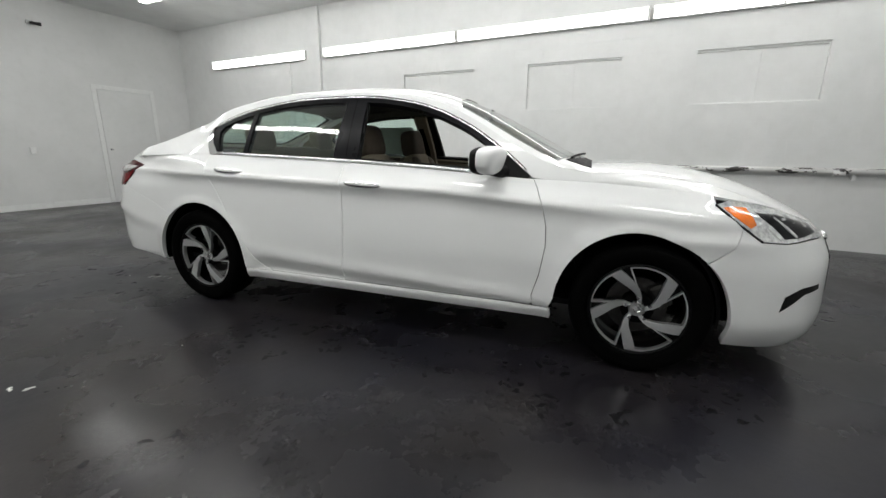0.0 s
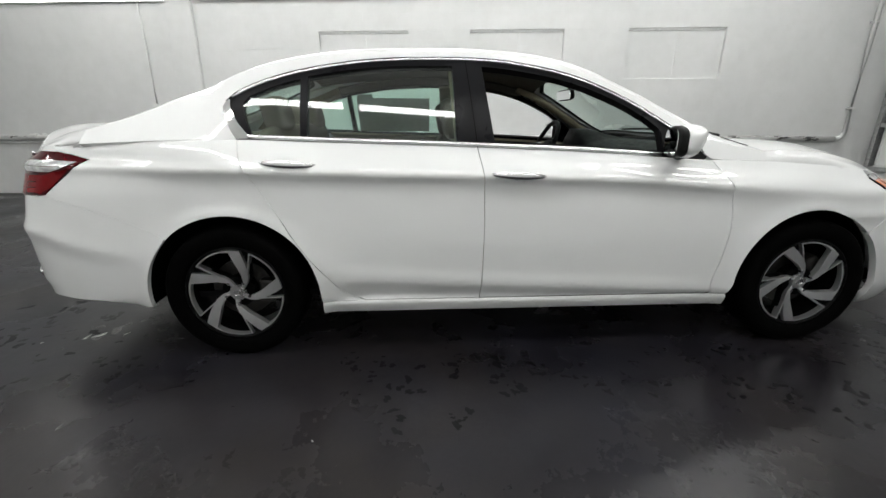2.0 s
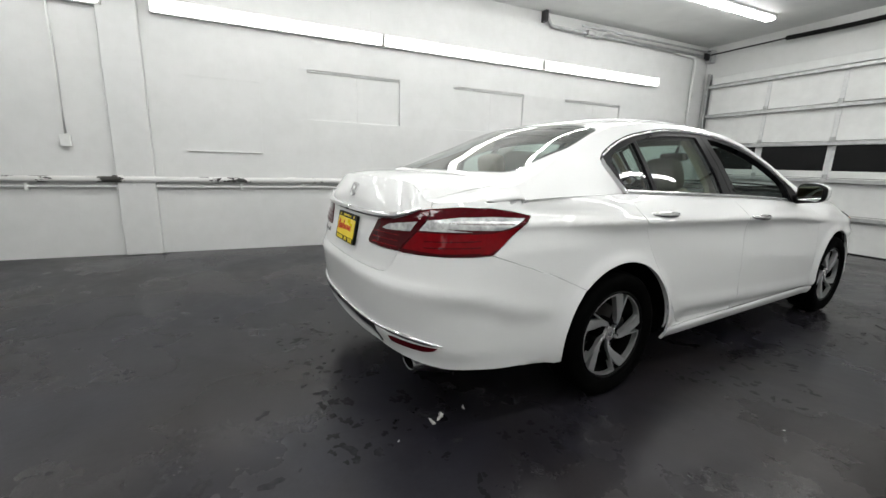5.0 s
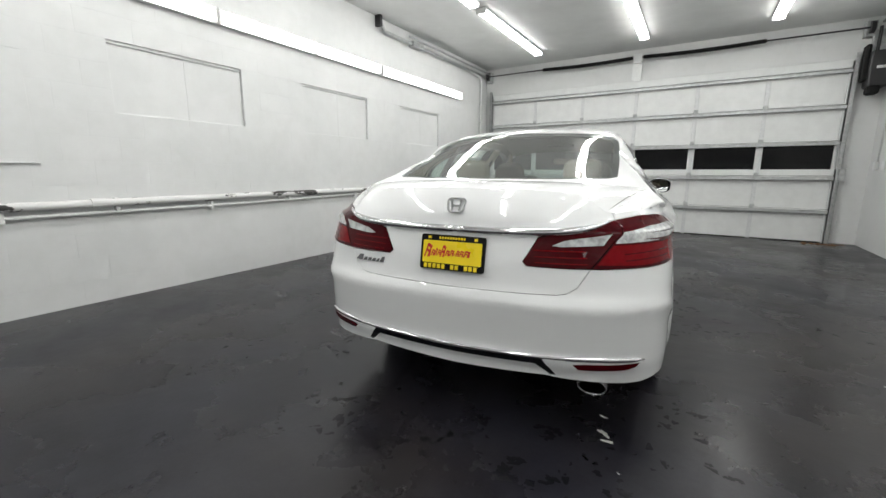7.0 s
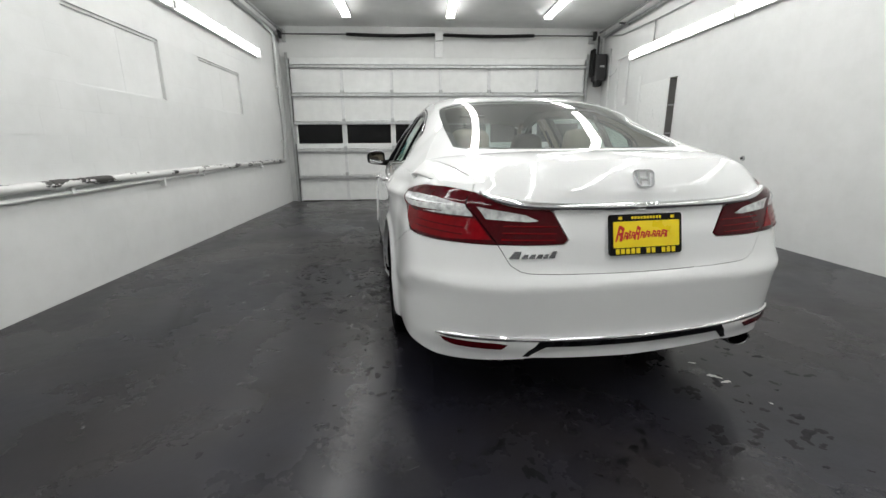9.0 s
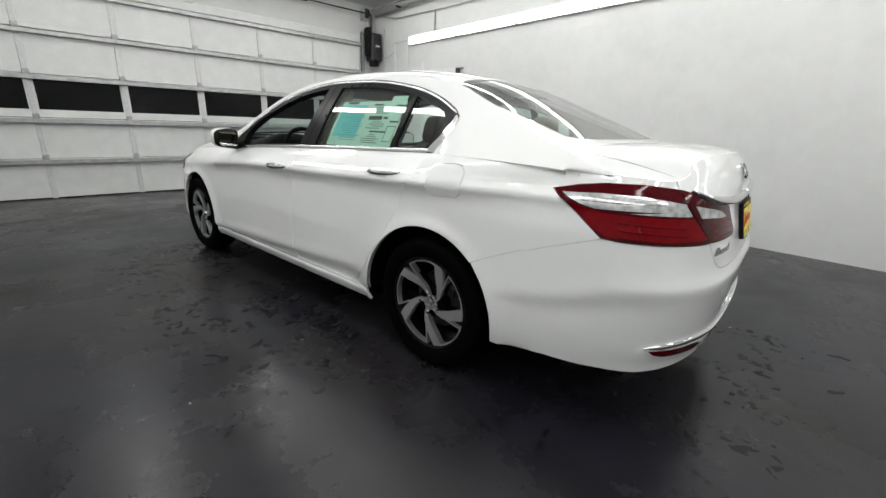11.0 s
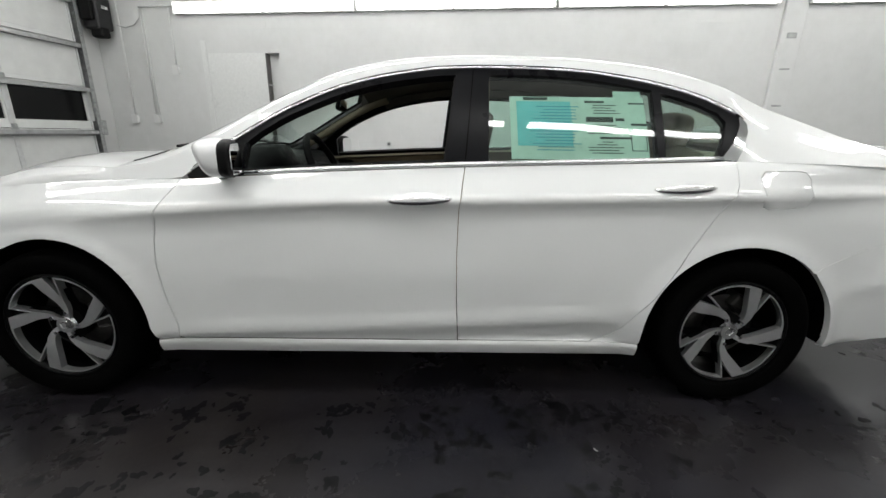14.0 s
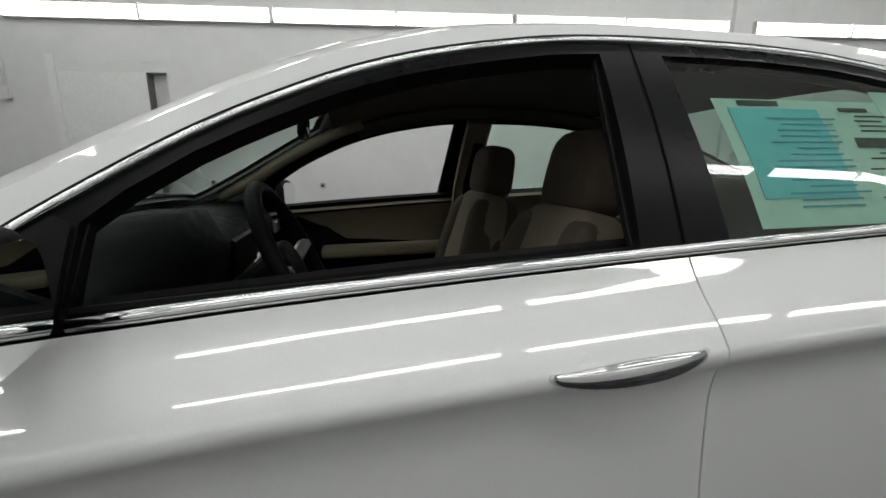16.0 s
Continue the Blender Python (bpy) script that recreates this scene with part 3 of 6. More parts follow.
corner_square = curve((0.30, 3.4), (0.42, 3.5), (0.58, 3.6), (0.66, 3.6), (0.78, 3.4), (0.90, 3.2), (0.97, 2.8), (1.02, 2.6))
nose_square = curve((0.20, 2.6), (0.60, 2.4), (0.80, 2.1))


def side_width(y, z, top):
    """Half the width of the body at a height, with its character line and skirt."""
    zc, zs = min(char_z(y), top - 0.07), skirt_z(y)
    k = max(0.0, min(1.0, (0.96 - abs(y)) / 0.20))
    fade = max(0.0, min(1.0, (1.28 - y) / 0.50))
    dip = -0.005 - 0.36 * k * (zs - 0.292)
    f = curve((0.15, -0.085), (0.20, -0.046), (0.240, -0.022), (0.272, -0.010 - 0.004 * k), (0.286, -0.012 - 0.012 * k), (0.292, dip), (zs - 0.004, 0.003 * k), (zs + 0.010, 0.004 * k),
              (zs + 0.07, -0.003), (0.56, -0.008), (0.68, -0.0155), (zc - 0.075, -0.0165 - 0.0045 * fade), (zc - 0.022, -0.0155 + 0.002 * fade),
              (zc - 0.004, -0.0145 + 0.0145 * fade), (zc + 0.004, -0.0150 + 0.0150 * fade), (zc + 0.024, -0.020 + 0.006 * fade), (top - 0.035, -0.080 + 0.038 * flow_in(y)), (top, belt_in(y)))
    tail = max(0.0, min(1.0, (-1.5 - y) / 0.35)) * max(0.0, min(1.0, (z - 0.78) / 0.16)) ** 1.5
    return plan_width(y) + f(z) - 0.046 * tail * (1.0 if z < 0.95 else max(0.3, 1 - (z - 0.95) / 0.08))


def corner(p):
    """For a place p round the body: the part of it ('r', 's' or 'f'), y on the side, and the corner's angle."""
    if p < YC_R:
        return "r", YC_R, float(np.interp(YC_R - p, *TABS["r"]))
    if p > YC_F:
        return "f", YC_F, float(np.interp(p - YC_F, *TABS["f"]))
    return "s", p, 0.0


# height of the body's upper edge, round from the tail's middle to the nose's middle
lip_z = curve((0.0, 1.066), (0.36, 1.061), (0.50, 1.051), (0.57, 1.030), (0.62, 0.990), (0.68, 0.976), (0.76, 0.985), (0.9, 1.0))
nose_z = curve((0.0, 0.715), (0.44, 0.742), (0.60, 0.784), (0.72, 0.832), (0.80, 0.852), (0.87, 0.885))


def top_z(p):
    c, y, a = corner(p)
    if c == "r":
        return lip_z(0.86 * max(0.0, math.cos(a)) ** (2 / N_R)) if a > 0.35 else curve((0.0, 1.006), (0.35, 0.985))(a)
    if c == "f":
        return nose_z(0.87 * max(0.0, math.cos(a)) ** (2 / N_F))
    return curve((YC_R, 1.006), (-1.6, 1.014), (-1.30, 1.018), (-1.0, 1.009), (-0.26, 0.985), (0.35, 0.957), (0.60, 0.940), (0.86, 0.925), (1.1, 0.918), (1.5, 0.892))(y)


WHEEL_ARCHES = ((-1.376, 0.392), (1.352, 0.362))       # middle along the car and half the length
RIDGE_Z = curve((-2.30, 0.622), (-2.14, 0.612), (-2.07, 0.590), (-1.955, 0.548), (-1.83, 0.512), (-1.72, 0.490))


def shell(p, z):
    """The right side, tail and nose below the belt: p is y along the side and goes on round the corners, z is the height."""
    c, y, a = corner(p)
    w = side_width(y, z, top_z(p))
    arch = 0.0
    for yc, rx in WHEEL_ARCHES:
        r = math.hypot((y - yc) * 0.388 / rx, z - 0.315)
        arch = max(arch, 0.014 * math.exp(-((r - 0.392) / 0.028) ** 2)) if c == "s" or r < 0.6 else arch
    w += arch
    if p < -1.74:
        ridge, k = RIDGE_Z(p), min(1.0, (-1.74 - p) / 0.20)
        w -= k * (0.018 * min(1.0, max(0.0, ridge - z) / 0.06) ** 0.7 if z < ridge else 0.10 * min(0.07, z - ridge))
    if c == "r":
        d = YC_R - rear_y(z)
        n = corner_square(z)
        return Vector((w * max(0.0, math.cos(a)) ** (2 / n), YC_R - d * math.sin(a) ** (2 / n), z))
    if c == "f":
        d = front_y(z) - YC_F
        n = nose_square(z)
        return Vector((w * max(0.0, math.cos(a)) ** (2 / n), YC_F + d * math.sin(a) ** (2 / n), z))
    return Vector((w, y, z))


def rear_p(x):
    """The place p on the tail at a distance x from the middle."""
    a = math.acos(min(1.0, (x / 0.86) ** (N_R / 2)))
    return YC_R - float(np.interp(a, TABS["r"][1], TABS["r"][0]))


# greenhouse: the sides lean in, and the rail is where they meet the top
rail_z = curve((-2.05, 1.045), (-1.97, 1.058), (-1.90, 1.080), (-1.80, 1.112), (-1.65, 1.177), (-1.50, 1.241), (-1.33, 1.311), (-1.20, 1.349), (-0.95, 1.393), (-0.60, 1.414), (-0.30, 1.413),
               (0.0, 1.392), (0.25, 1.333), (0.50, 1.222), (0.75, 1.080), (0.95, 0.992), (1.08, 0.968), (1.2, 0.952))
mid_z = curve((-2.05, 1.082), (-1.98, 1.089), (-1.94, 1.102), (-1.80, 1.164), (-1.65, 1.229), (-1.5, 1.292), (-1.25, 1.384), (-1.12, 1.418), (-1.0, 1.437), (-0.75, 1.458), (-0.40, 1.469), (-0.05, 1.455),
              (0.20, 1.418), (0.45, 1.330), (0.75, 1.180), (1.0, 1.048), (1.14, 0.995), (1.2, 0.985))


def lean_x(y, z):
    """Half the width of the greenhouse at a height above the belt."""
    t = max(0.0, z - top_z(y))
    base = plan_width(y) + belt_in(y)
    return base - (0.48 + 0.25 * flow_in(y) + 0.30 * flow_in(y) ** 2) * t - 0.38 * t * t


def lean(y, z):
    return Vector((lean_x(y, z), y, z))


def over(x, y):
    """The top, from rail to rail: deck, back window, roof and windscreen."""
    zr = rail_z(y)
    xr = lean_x(y, zr)
    k = min(1.0, abs(x) / xr)
    zm = mid_z(y)
    z = zm - (zm - zr) * (0.35 * k ** 2 + 0.65 * k ** 6)
    return Vector((x, y, z))


# ---- car materials ----
def car_paint():
    m, nt, b = mat("white car paint under clear coat")
    n = tex_noise(nt, 350, 2, 0.5)
    link(nt, ramp(nt, n, [(0.3, (0.835, 0.845, 0.845)), (0.7, (0.865, 0.875, 0.873))]), b.inputs["Base Color"])
    b.inputs["Roughness"].default_value = 0.42
    b.inputs["Coat Weight"].default_value = 1.0
    b.inputs["Coat IOR"].default_value = 1.8
    dust = tex_noise(nt, 2.2, 5, 0.6)
    link(nt, ramp(nt, dust, [(0.35, (0.012,) * 3), (0.75, (0.035,) * 3)]), b.inputs["Coat Roughness"])
    return m


def tinted(name, color, gloss=0.0, ior=1.6, film=0.0):
    """Clear sheet glass: tinted light passes, and the surface mirrors by Fresnel."""
    m = bpy.data.materials.new(name)
    m.use_nodes = True
    nt = m.node_tree
    nt.nodes.clear()
    out = nt.nodes.new("ShaderNodeOutputMaterial")
    tr = nt.nodes.new("ShaderNodeBsdfTransparent")
    tr.inputs["Color"].default_value = (*color, 1)
    gl = nt.nodes.new("ShaderNodeBsdfGlossy")
    gl.inputs["Roughness"].default_value = gloss
    lw = nt.nodes.new("ShaderNodeLayerWeight")
    lw.inputs["Blend"].default_value = 0.5
    f0 = ((ior - 1) / (ior + 1)) ** 2
    edge = math_node(nt, "POWER", lw.outputs["Facing"], 5.0)
    mx = nt.nodes.new("ShaderNodeMixShader")
    link(nt, math_node(nt, "MULTIPLY_ADD", edge, 1 - f0, 1.7 * f0), mx.inputs["Fac"])
    link(nt, tr.outputs["BSDF"], mx.inputs[1])
    link(nt, gl.outputs["BSDF"], mx.inputs[2])
    surface = mx.outputs["Shader"]
    if film:
        # dust and dried drops on the outside
        dust = nt.nodes.new("ShaderNodeBsdfDiffuse")
        dust.inputs["Color"].default_value = (0.55, 0.56, 0.55, 1)
        both = nt.nodes.new("ShaderNodeMixShader")
        spots = ramp(nt, tex_noise(nt, 70, 3, 0.6), [(0.62, (film,) * 3), (0.74, (min(1.0, film * 2.6),) * 3)])
        link(nt, spots, both.inputs["Fac"])
        link(nt, surface, both.inputs[1])
        link(nt, dust.outputs["BSDF"], both.inputs[2])
        surface = both.outputs["Shader"]
    link(nt, surface, out.inputs["Surface"])
    return m


M_PAINT = car_paint()
M_CHROME = plain("chrome", (0.82, 0.82, 0.83), 0.07, 1.0, grain=0.02, rvar=0.03)
M_GLOSSBLK = plain("satin black pillar film", (0.005, 0.005, 0.0065), 0.30, grain=0.1, rvar=0.05, spec=0.11)
M_PLASTIC = plain("black moulded plastic", (0.005, 0.005, 0.005), 0.55, spec=0.14, grain=0.15, scale=200, bump_s=0.15)
M_UNDER = plain("black underbody", (0.0025, 0.0025, 0.0025), 0.95, spec=0.05)
M_GLASS = tinted("green tinted car glass", (0.70, 0.86, 0.79), film=0.015)
M_SCREEN = tinted("windscreen glass", (0.80, 0.92, 0.87), ior=1.95, film=0.085)
M_CLEAR = plain("clear lamp lens over silver", (0.64, 0.65, 0.65), 0.12, 0.4, grain=0.35, scale=45)
M_RED = plain("red lamp lens", (0.17, 0.0012, 0.004), 0.06, grain=0.15, scale=40, rvar=0.04, spec=0.13)
M_DRED = plain("dark red lamp lens", (0.055, 0.0008, 0.003), 0.06, grain=0.15, scale=40, rvar=0.03, spec=0.2)
M_AMBER = plain("amber lamp lens", (0.85, 0.19, 0.015), 0.15, coat=1.0)
M_TYRE = plain("tyre rubber", (0.002, 0.002, 0.002), 0.75, grain=0.25, scale=60, bump_s=0.15, spec=0.02)
M_ALLOY = plain("machined alloy", (0.74, 0.745, 0.75), 0.36, 0.9, grain=0.03, scale=40, rvar=0.03)
M_BLKALLOY = plain("black painted alloy", (0.003, 0.003, 0.0033), 0.4, grain=0.1, spec=0.12)
M_DISC = plain("brake disc steel", (0.05, 0.048, 0.046), 0.4, 0.8, grain=0.2)
M_DBADGE = plain("shaded chrome", (0.24, 0.24, 0.25), 0.2, 0.8)
M_CLOTH = plain("beige seat cloth", (0.21, 0.175, 0.13), 0.9, grain=0.12, scale=160, bump_s=0.3)
M_CLOTH2 = plain("brown seat cloth", (0.085, 0.066, 0.05), 0.9, grain=0.12, scale=160, bump_s=0.3)
M_BEIGE = plain("beige soft trim", (0.29, 0.245, 0.18), 0.7, grain=0.08, scale=120, bump_s=0.1)
M_CABIN = plain("black cabin plastic", (0.0045, 0.0045, 0.005), 0.55, spec=0.09, grain=0.15, scale=180, bump_s=0.1)
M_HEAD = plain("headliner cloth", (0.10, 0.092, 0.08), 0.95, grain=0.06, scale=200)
M_YELLOW = plain("yellow plate paint", (0.86, 0.66, 0.01), 0.35, grain=0.03)
M_REDINK = plain("red print", (0.55, 0.02, 0.02), 0.5)
M_PAPER = plain("pale green-white paper", (0.62, 0.74, 0.68), 0.7, grain=0.04)
M_CYAN = plain("pale blue paper", (0.20, 0.62, 0.68), 0.7, grain=0.05)
M_INK = plain("black print", (0.03, 0.035, 0.035), 0.6)

CAR = empty("sedan_car", pose(0.060, 0.085, 0, 0, 0, 6.6),
            "white four-door sedan with chrome trim and lowered front windows", "car")


# ---- panels: outlines laid on a shaped surface ----
def inside(pt, poly):
    x, y, c = pt[0], pt[1], False
    for i in range(len(poly)):
        (x1, y1), (x2, y2) = poly[i], poly[i - 1]
        if (y1 > y) != (y2 > y) and x < (x2 - x1) * (y - y1) / (y2 - y1) + x1:
            c = not c
    return c


def shrink(poly, gap, keep=None):
    """The outline drawn in by a gap, but for points that keep() holds."""
    n = len(poly)
    area = sum(poly[i - 1][0] * poly[i][1] - poly[i][0] * poly[i - 1][1] for i in range(n))
    s = 1 if area > 0 else -1
    out = []
    for i in range(n):
        a, b, c = Vector(poly[i - 1]), Vector(poly[i]), Vector(poly[(i + 1) % n])
        if keep and keep(b.x, b.y):
            out.append((b.x, b.y))
            continue
        e1, e2 = (b - a).normalized(), (c - b).normalized()
        n1, n2 = Vector((-e1.y, e1.x)) * s, Vector((-e2.y, e2.x)) * s
        m = (n1 + n2)
        m = m / max(0.35, m.length_squared / 2) if m.length > 1e-6 else n1
        q = b + m * gap
        out.append((q.x, q.y))
    return out


def flat_cut(poly, holes, step, snap=False):
    """A flat grid cut to an outline with holes."""
    us, vs = [p[0] for p in poly], [p[1] for p in poly]
    nu = max(1, int(math.ceil((max(us) - min(us)) / step[0])))
    nv = max(1, int(math.ceil((max(vs) - min(vs)) / step[1])))
    bm = bmesh.new()
    bmesh.ops.create_grid(bm, x_segments=nu, y_segments=nv, size=0.5)
    for v in bm.verts:
        v.co = Vector((min(us) + (v.co.x + 0.5) * (max(us) - min(us)), min(vs) + (v.co.y + 0.5) * (max(vs) - min(vs)), 0))
    if snap:
        # rows of the grid run along the skirt and the character line
        v0, v1 = min(vs), max(vs)
        hv, um = (v1 - v0) / nv, (min(us) + max(us)) / 2
        crease = lambda u: min(char_z(u), top_z(max(-1.85, min(1.5, u))) - 0.07)
        marks = [v0 + hv * max(1, round((c - v0) / hv)) for c in (skirt_z(um), crease(um))]
        for v in bm.verts:
            u = v.co.x
            v.co.y = float(np.interp(v.co.y, (v0, marks[0], marks[1], v1), (v0, skirt_z(u), crease(u), v1)))
    for loop in (poly, *holes):
        for i in range(len(loop)):
            a, b = Vector((*loop[i - 1], 0)), Vector((*loop[i], 0))
            if (b - a).length < 1e-6:
                continue
            lo = (min(a.x, b.x) - 1e-5, min(a.y, b.y) - 1e-5)
            hi = (max(a.x, b.x) + 1e-5, max(a.y, b.y) + 1e-5)
            near = []
            for f in bm.faces:
                c = [v.co for v in f.verts]
                if (min(q.x for q in c) <= hi[0] and max(q.x for q in c) >= lo[0]
                        and min(q.y for q in c) <= hi[1] and max(q.y for q in c) >= lo[1]):
                    near.append(f)
            if not near:
                continue
            geom = list({v for f in near for v in f.verts}) + list({e for f in near for e in f.edges}) + near
            d = (b - a).normalized()
            bmesh.ops.bisect_plane(bm, geom=geom, dist=1e-6, plane_co=a, plane_no=Vector((-d.y, d.x, 0)))
    dead = []
    for f in bm.faces:
        c = f.calc_center_median()
        if not inside(c, poly) or any(inside(c, h) for h in holes):
            dead.append(f)
    bmesh.ops.delete(bm, geom=dead, context="FACES")
    bmesh.ops.remove_doubles(bm, verts=bm.verts[:], dist=1e-4)
    return bm


def lay(bm, surf, side=1, both=False, lift=0.0, flange=0.016, center=0.55):
    """Lays a flat cut on a surface, on the car's right (1) or left (-1) or on both, and folds its edges in."""
    key = lambda q: tuple(round(c, 3) for c in q)
    flat_normal = {}
    edge_verts = {v for e in bm.edges if len(e.link_faces) == 1 for v in e.verts} if flange else set()
    for v in bm.verts:
        u, w = v.co.x, v.co.y
        v.co = surf(u, w)
        if v in edge_verts:
            n = (Vector(surf(u + 0.003, w)) - Vector(surf(u - 0.003, w))).cross(Vector(surf(u, w + 0.003)) - Vector(surf(u, w - 0.003)))
            if n.length > 1e-9:
                n.normalize()
                if n.dot(v.co - Vector((0, max(-1.5, min(1.4, v.co.y)), center))) < 0:
                    n = -n
                flat_normal[key(v.co)] = n
                flat_normal[key((-v.co.x, v.co.y, v.co.z))] = Vector((-n.x, n.y, n.z))
    if both:
        g = bmesh.ops.duplicate(bm, geom=bm.verts[:] + bm.edges[:] + bm.faces[:])["geom"]
        for e in g:
            if isinstance(e, bmesh.types.BMVert):
                e.co.x = -e.co.x
        bmesh.ops.reverse_faces(bm, faces=[f for f in g if isinstance(f, bmesh.types.BMFace)])
        bmesh.ops.remove_doubles(bm, verts=bm.verts[:], dist=2e-4)
    elif side < 0:
        for v in bm.verts:
            v.co.x = -v.co.x
    bmesh.ops.recalc_face_normals(bm, faces=bm.faces[:])
    s = 0.0
    for f in bm.faces:
        c = f.calc_center_median()
        s += f.normal.dot(c - Vector((0, max(-1.5, min(1.4, c.y)), center))) * f.calc_area()
    if s < 0:
        bmesh.ops.reverse_faces(bm, faces=bm.faces[:])
    bm.normal_update()
    if lift:
        moves = [(v, v.normal * lift) for v in bm.verts]
        for v, d in moves:
            v.co += d
    rim = [e for e in bm.edges if len(e.link_faces) == 1]
    if flange:
        for e in rim:
            e.smooth = False
        fold = {}
        for v in {v for e in rim for v in e.verts}:
            n = flat_normal.get(key(v.co - v.normal * lift)) or v.normal
            fold[key(v.co)] = n
        new_geom = bmesh.ops.extrude_edge_only(bm, edges=rim)["geom"]
        for v in new_geom:
            if isinstance(v, bmesh.types.BMVert):
                v.co -= fold.get(key(v.co), Vector((0, 0, 1))) * flange
    for f in bm.faces:
        f.smooth = True
    return bm


def panel(name, surf, poly, material, parent=CAR, holes=(), side=1, both=False, gap=0.0017, keep=None, lift=0.0, flange=0.016,
          step=(0.045, 0.03), label="", center=0.55, snap=False):
    bm = flat_cut(shrink(poly, gap, keep) if gap else poly, [shrink(h, -gap) if gap else h for h in holes], step, snap)
    return part(name, lay(bm, surf, side, both, lift, flange, center), material, parent, label)


def ribbon(surf, line, width, lift=0.004, thick=0.008, side=1, both=False, n=None):
    """A bevelled strip along a line on a surface: its middle stands proud."""
    bm = bmesh.new()
    rows = []
    pts = [Vector(surf(*q)) for q in line]
    for i, q in enumerate(line):
        p = pts[i]
        t = (pts[min(i + 1, len(pts) - 1)] - pts[max(i - 1, 0)]).normalized()
        e = 0.004
        du, dv = Vector(surf(q[0] + e, q[1])) - p, Vector(surf(q[0], q[1] + e)) - p
        nrm = du.cross(dv)
        if nrm.length < 1e-9:
            nrm = Vector((1, 0, 0))
        nrm.normalize()
        if nrm.dot(p - Vector((0, max(-1.5, min(1.4, p.y)), 0.55))) < 0:
            nrm = -nrm
        b = nrm.cross(t).normalized()
        w = width[i] if isinstance(width, (list, tuple)) else width
        rows.append([bm.verts.new(p + b * (w * k / 2) + nrm * h) for k, h in
                     ((-1, -thick), (-1, lift * 0.4), (-0.6, lift), (0.6, lift), (1, lift * 0.4), (1, -thick))])
    for r0, r1 in zip(rows, rows[1:]):
        for a in range(5):
            bm.faces.new((r0[a], r0[a + 1], r1[a + 1], r1[a]))
    bm.faces.new(rows[0][::-1])
    bm.faces.new(rows[-1])
    if both:
        g = bmesh.ops.duplicate(bm, geom=bm.verts[:] + bm.edges[:] + bm.faces[:])["geom"]
        for e in g:
            if isinstance(e, bmesh.types.BMVert):
                e.co.x = -e.co.x
    elif side < 0:
        for v in bm.verts:
            v.co.x = -v.co.x
    bmesh.ops.recalc_face_normals(bm, faces=bm.faces[:])
    return bm


def span(f, a, b, n):
    """n + 1 points (t, f(t)) from a to b."""
    return [(a + (b - a) * i / n, f(a + (b - a) * i / n)) for i in range(n + 1)]


def arch(yc, a0, a1, n):
    """Points of a wheel arch from one angle to another, in degrees from straight ahead, upwards."""
    rx = dict(WHEEL_ARCHES)[yc] - 0.003
    return [(yc + rx * math.cos(radians(a0 + (a1 - a0) * i / n)), 0.315 + 0.385 * math.sin(radians(a0 + (a1 - a0) * i / n))) for i in range(n + 1)]


def on_top(p, z):
    return abs(z - top_z(p)) < 2e-3 or abs(p - P_MIN) < 1e-4 or abs(p - P_MAX) < 1e-4


SEAM_F = [(0.888, 0.300), (0.884, 0.345), (0.915, 0.455), (0.937, 0.60), (0.932, 0.70), (0.908, 0.81), (0.872, 0.885), (0.848, top_z(0.848))]
SEAM_B = [(-0.243, 0.285), (-0.235, 0.45), (-0.231, 0.65), (-0.236, 0.84), (-0.250, 0.93), (-0.260, top_z(-0.260))]
SEAM_R = [(-0.790, 0.285), (-0.845, 0.300), (-0.905, 0.350), (-1.018, 0.490), (-1.10, 0.612), (-1.175, 0.737), (-1.246, 0.86), (-1.290, 0.935), (-1.320, top_z(-1.320))]
LAMP_TOP = [(-1.92, 0.936), (-2.01, 0.955), (-2.11, 0.966), (-2.25, 0.966), (-2.33, 0.958), (-2.38, 0.953)]
LAMP_IN_TOP = [(-2.38, 0.953), (-2.45, 0.944), (-2.55, 0.928), (-2.65, 0.910), (-2.72, 0.900), (-2.785, 0.884)]
LAMP_LOW = [(-2.858, 0.786), (-2.845, 0.770), (-2.72, 0.769), (-2.588, 0.772)]
LAMP_OUT_LOW = [(-2.588, 0.772), (-2.44, 0.774), (-2.30, 0.777), (-2.17, 0.781), (-2.09, 0.787)]
LID_SEAM = [(-2.588, 0.770), (-2.632, 0.722), (-2.655, 0.697), (-2.70, 0.674), (-2.74, 0.667), (-2.85, 0.662), (P_MIN, 0.655)]


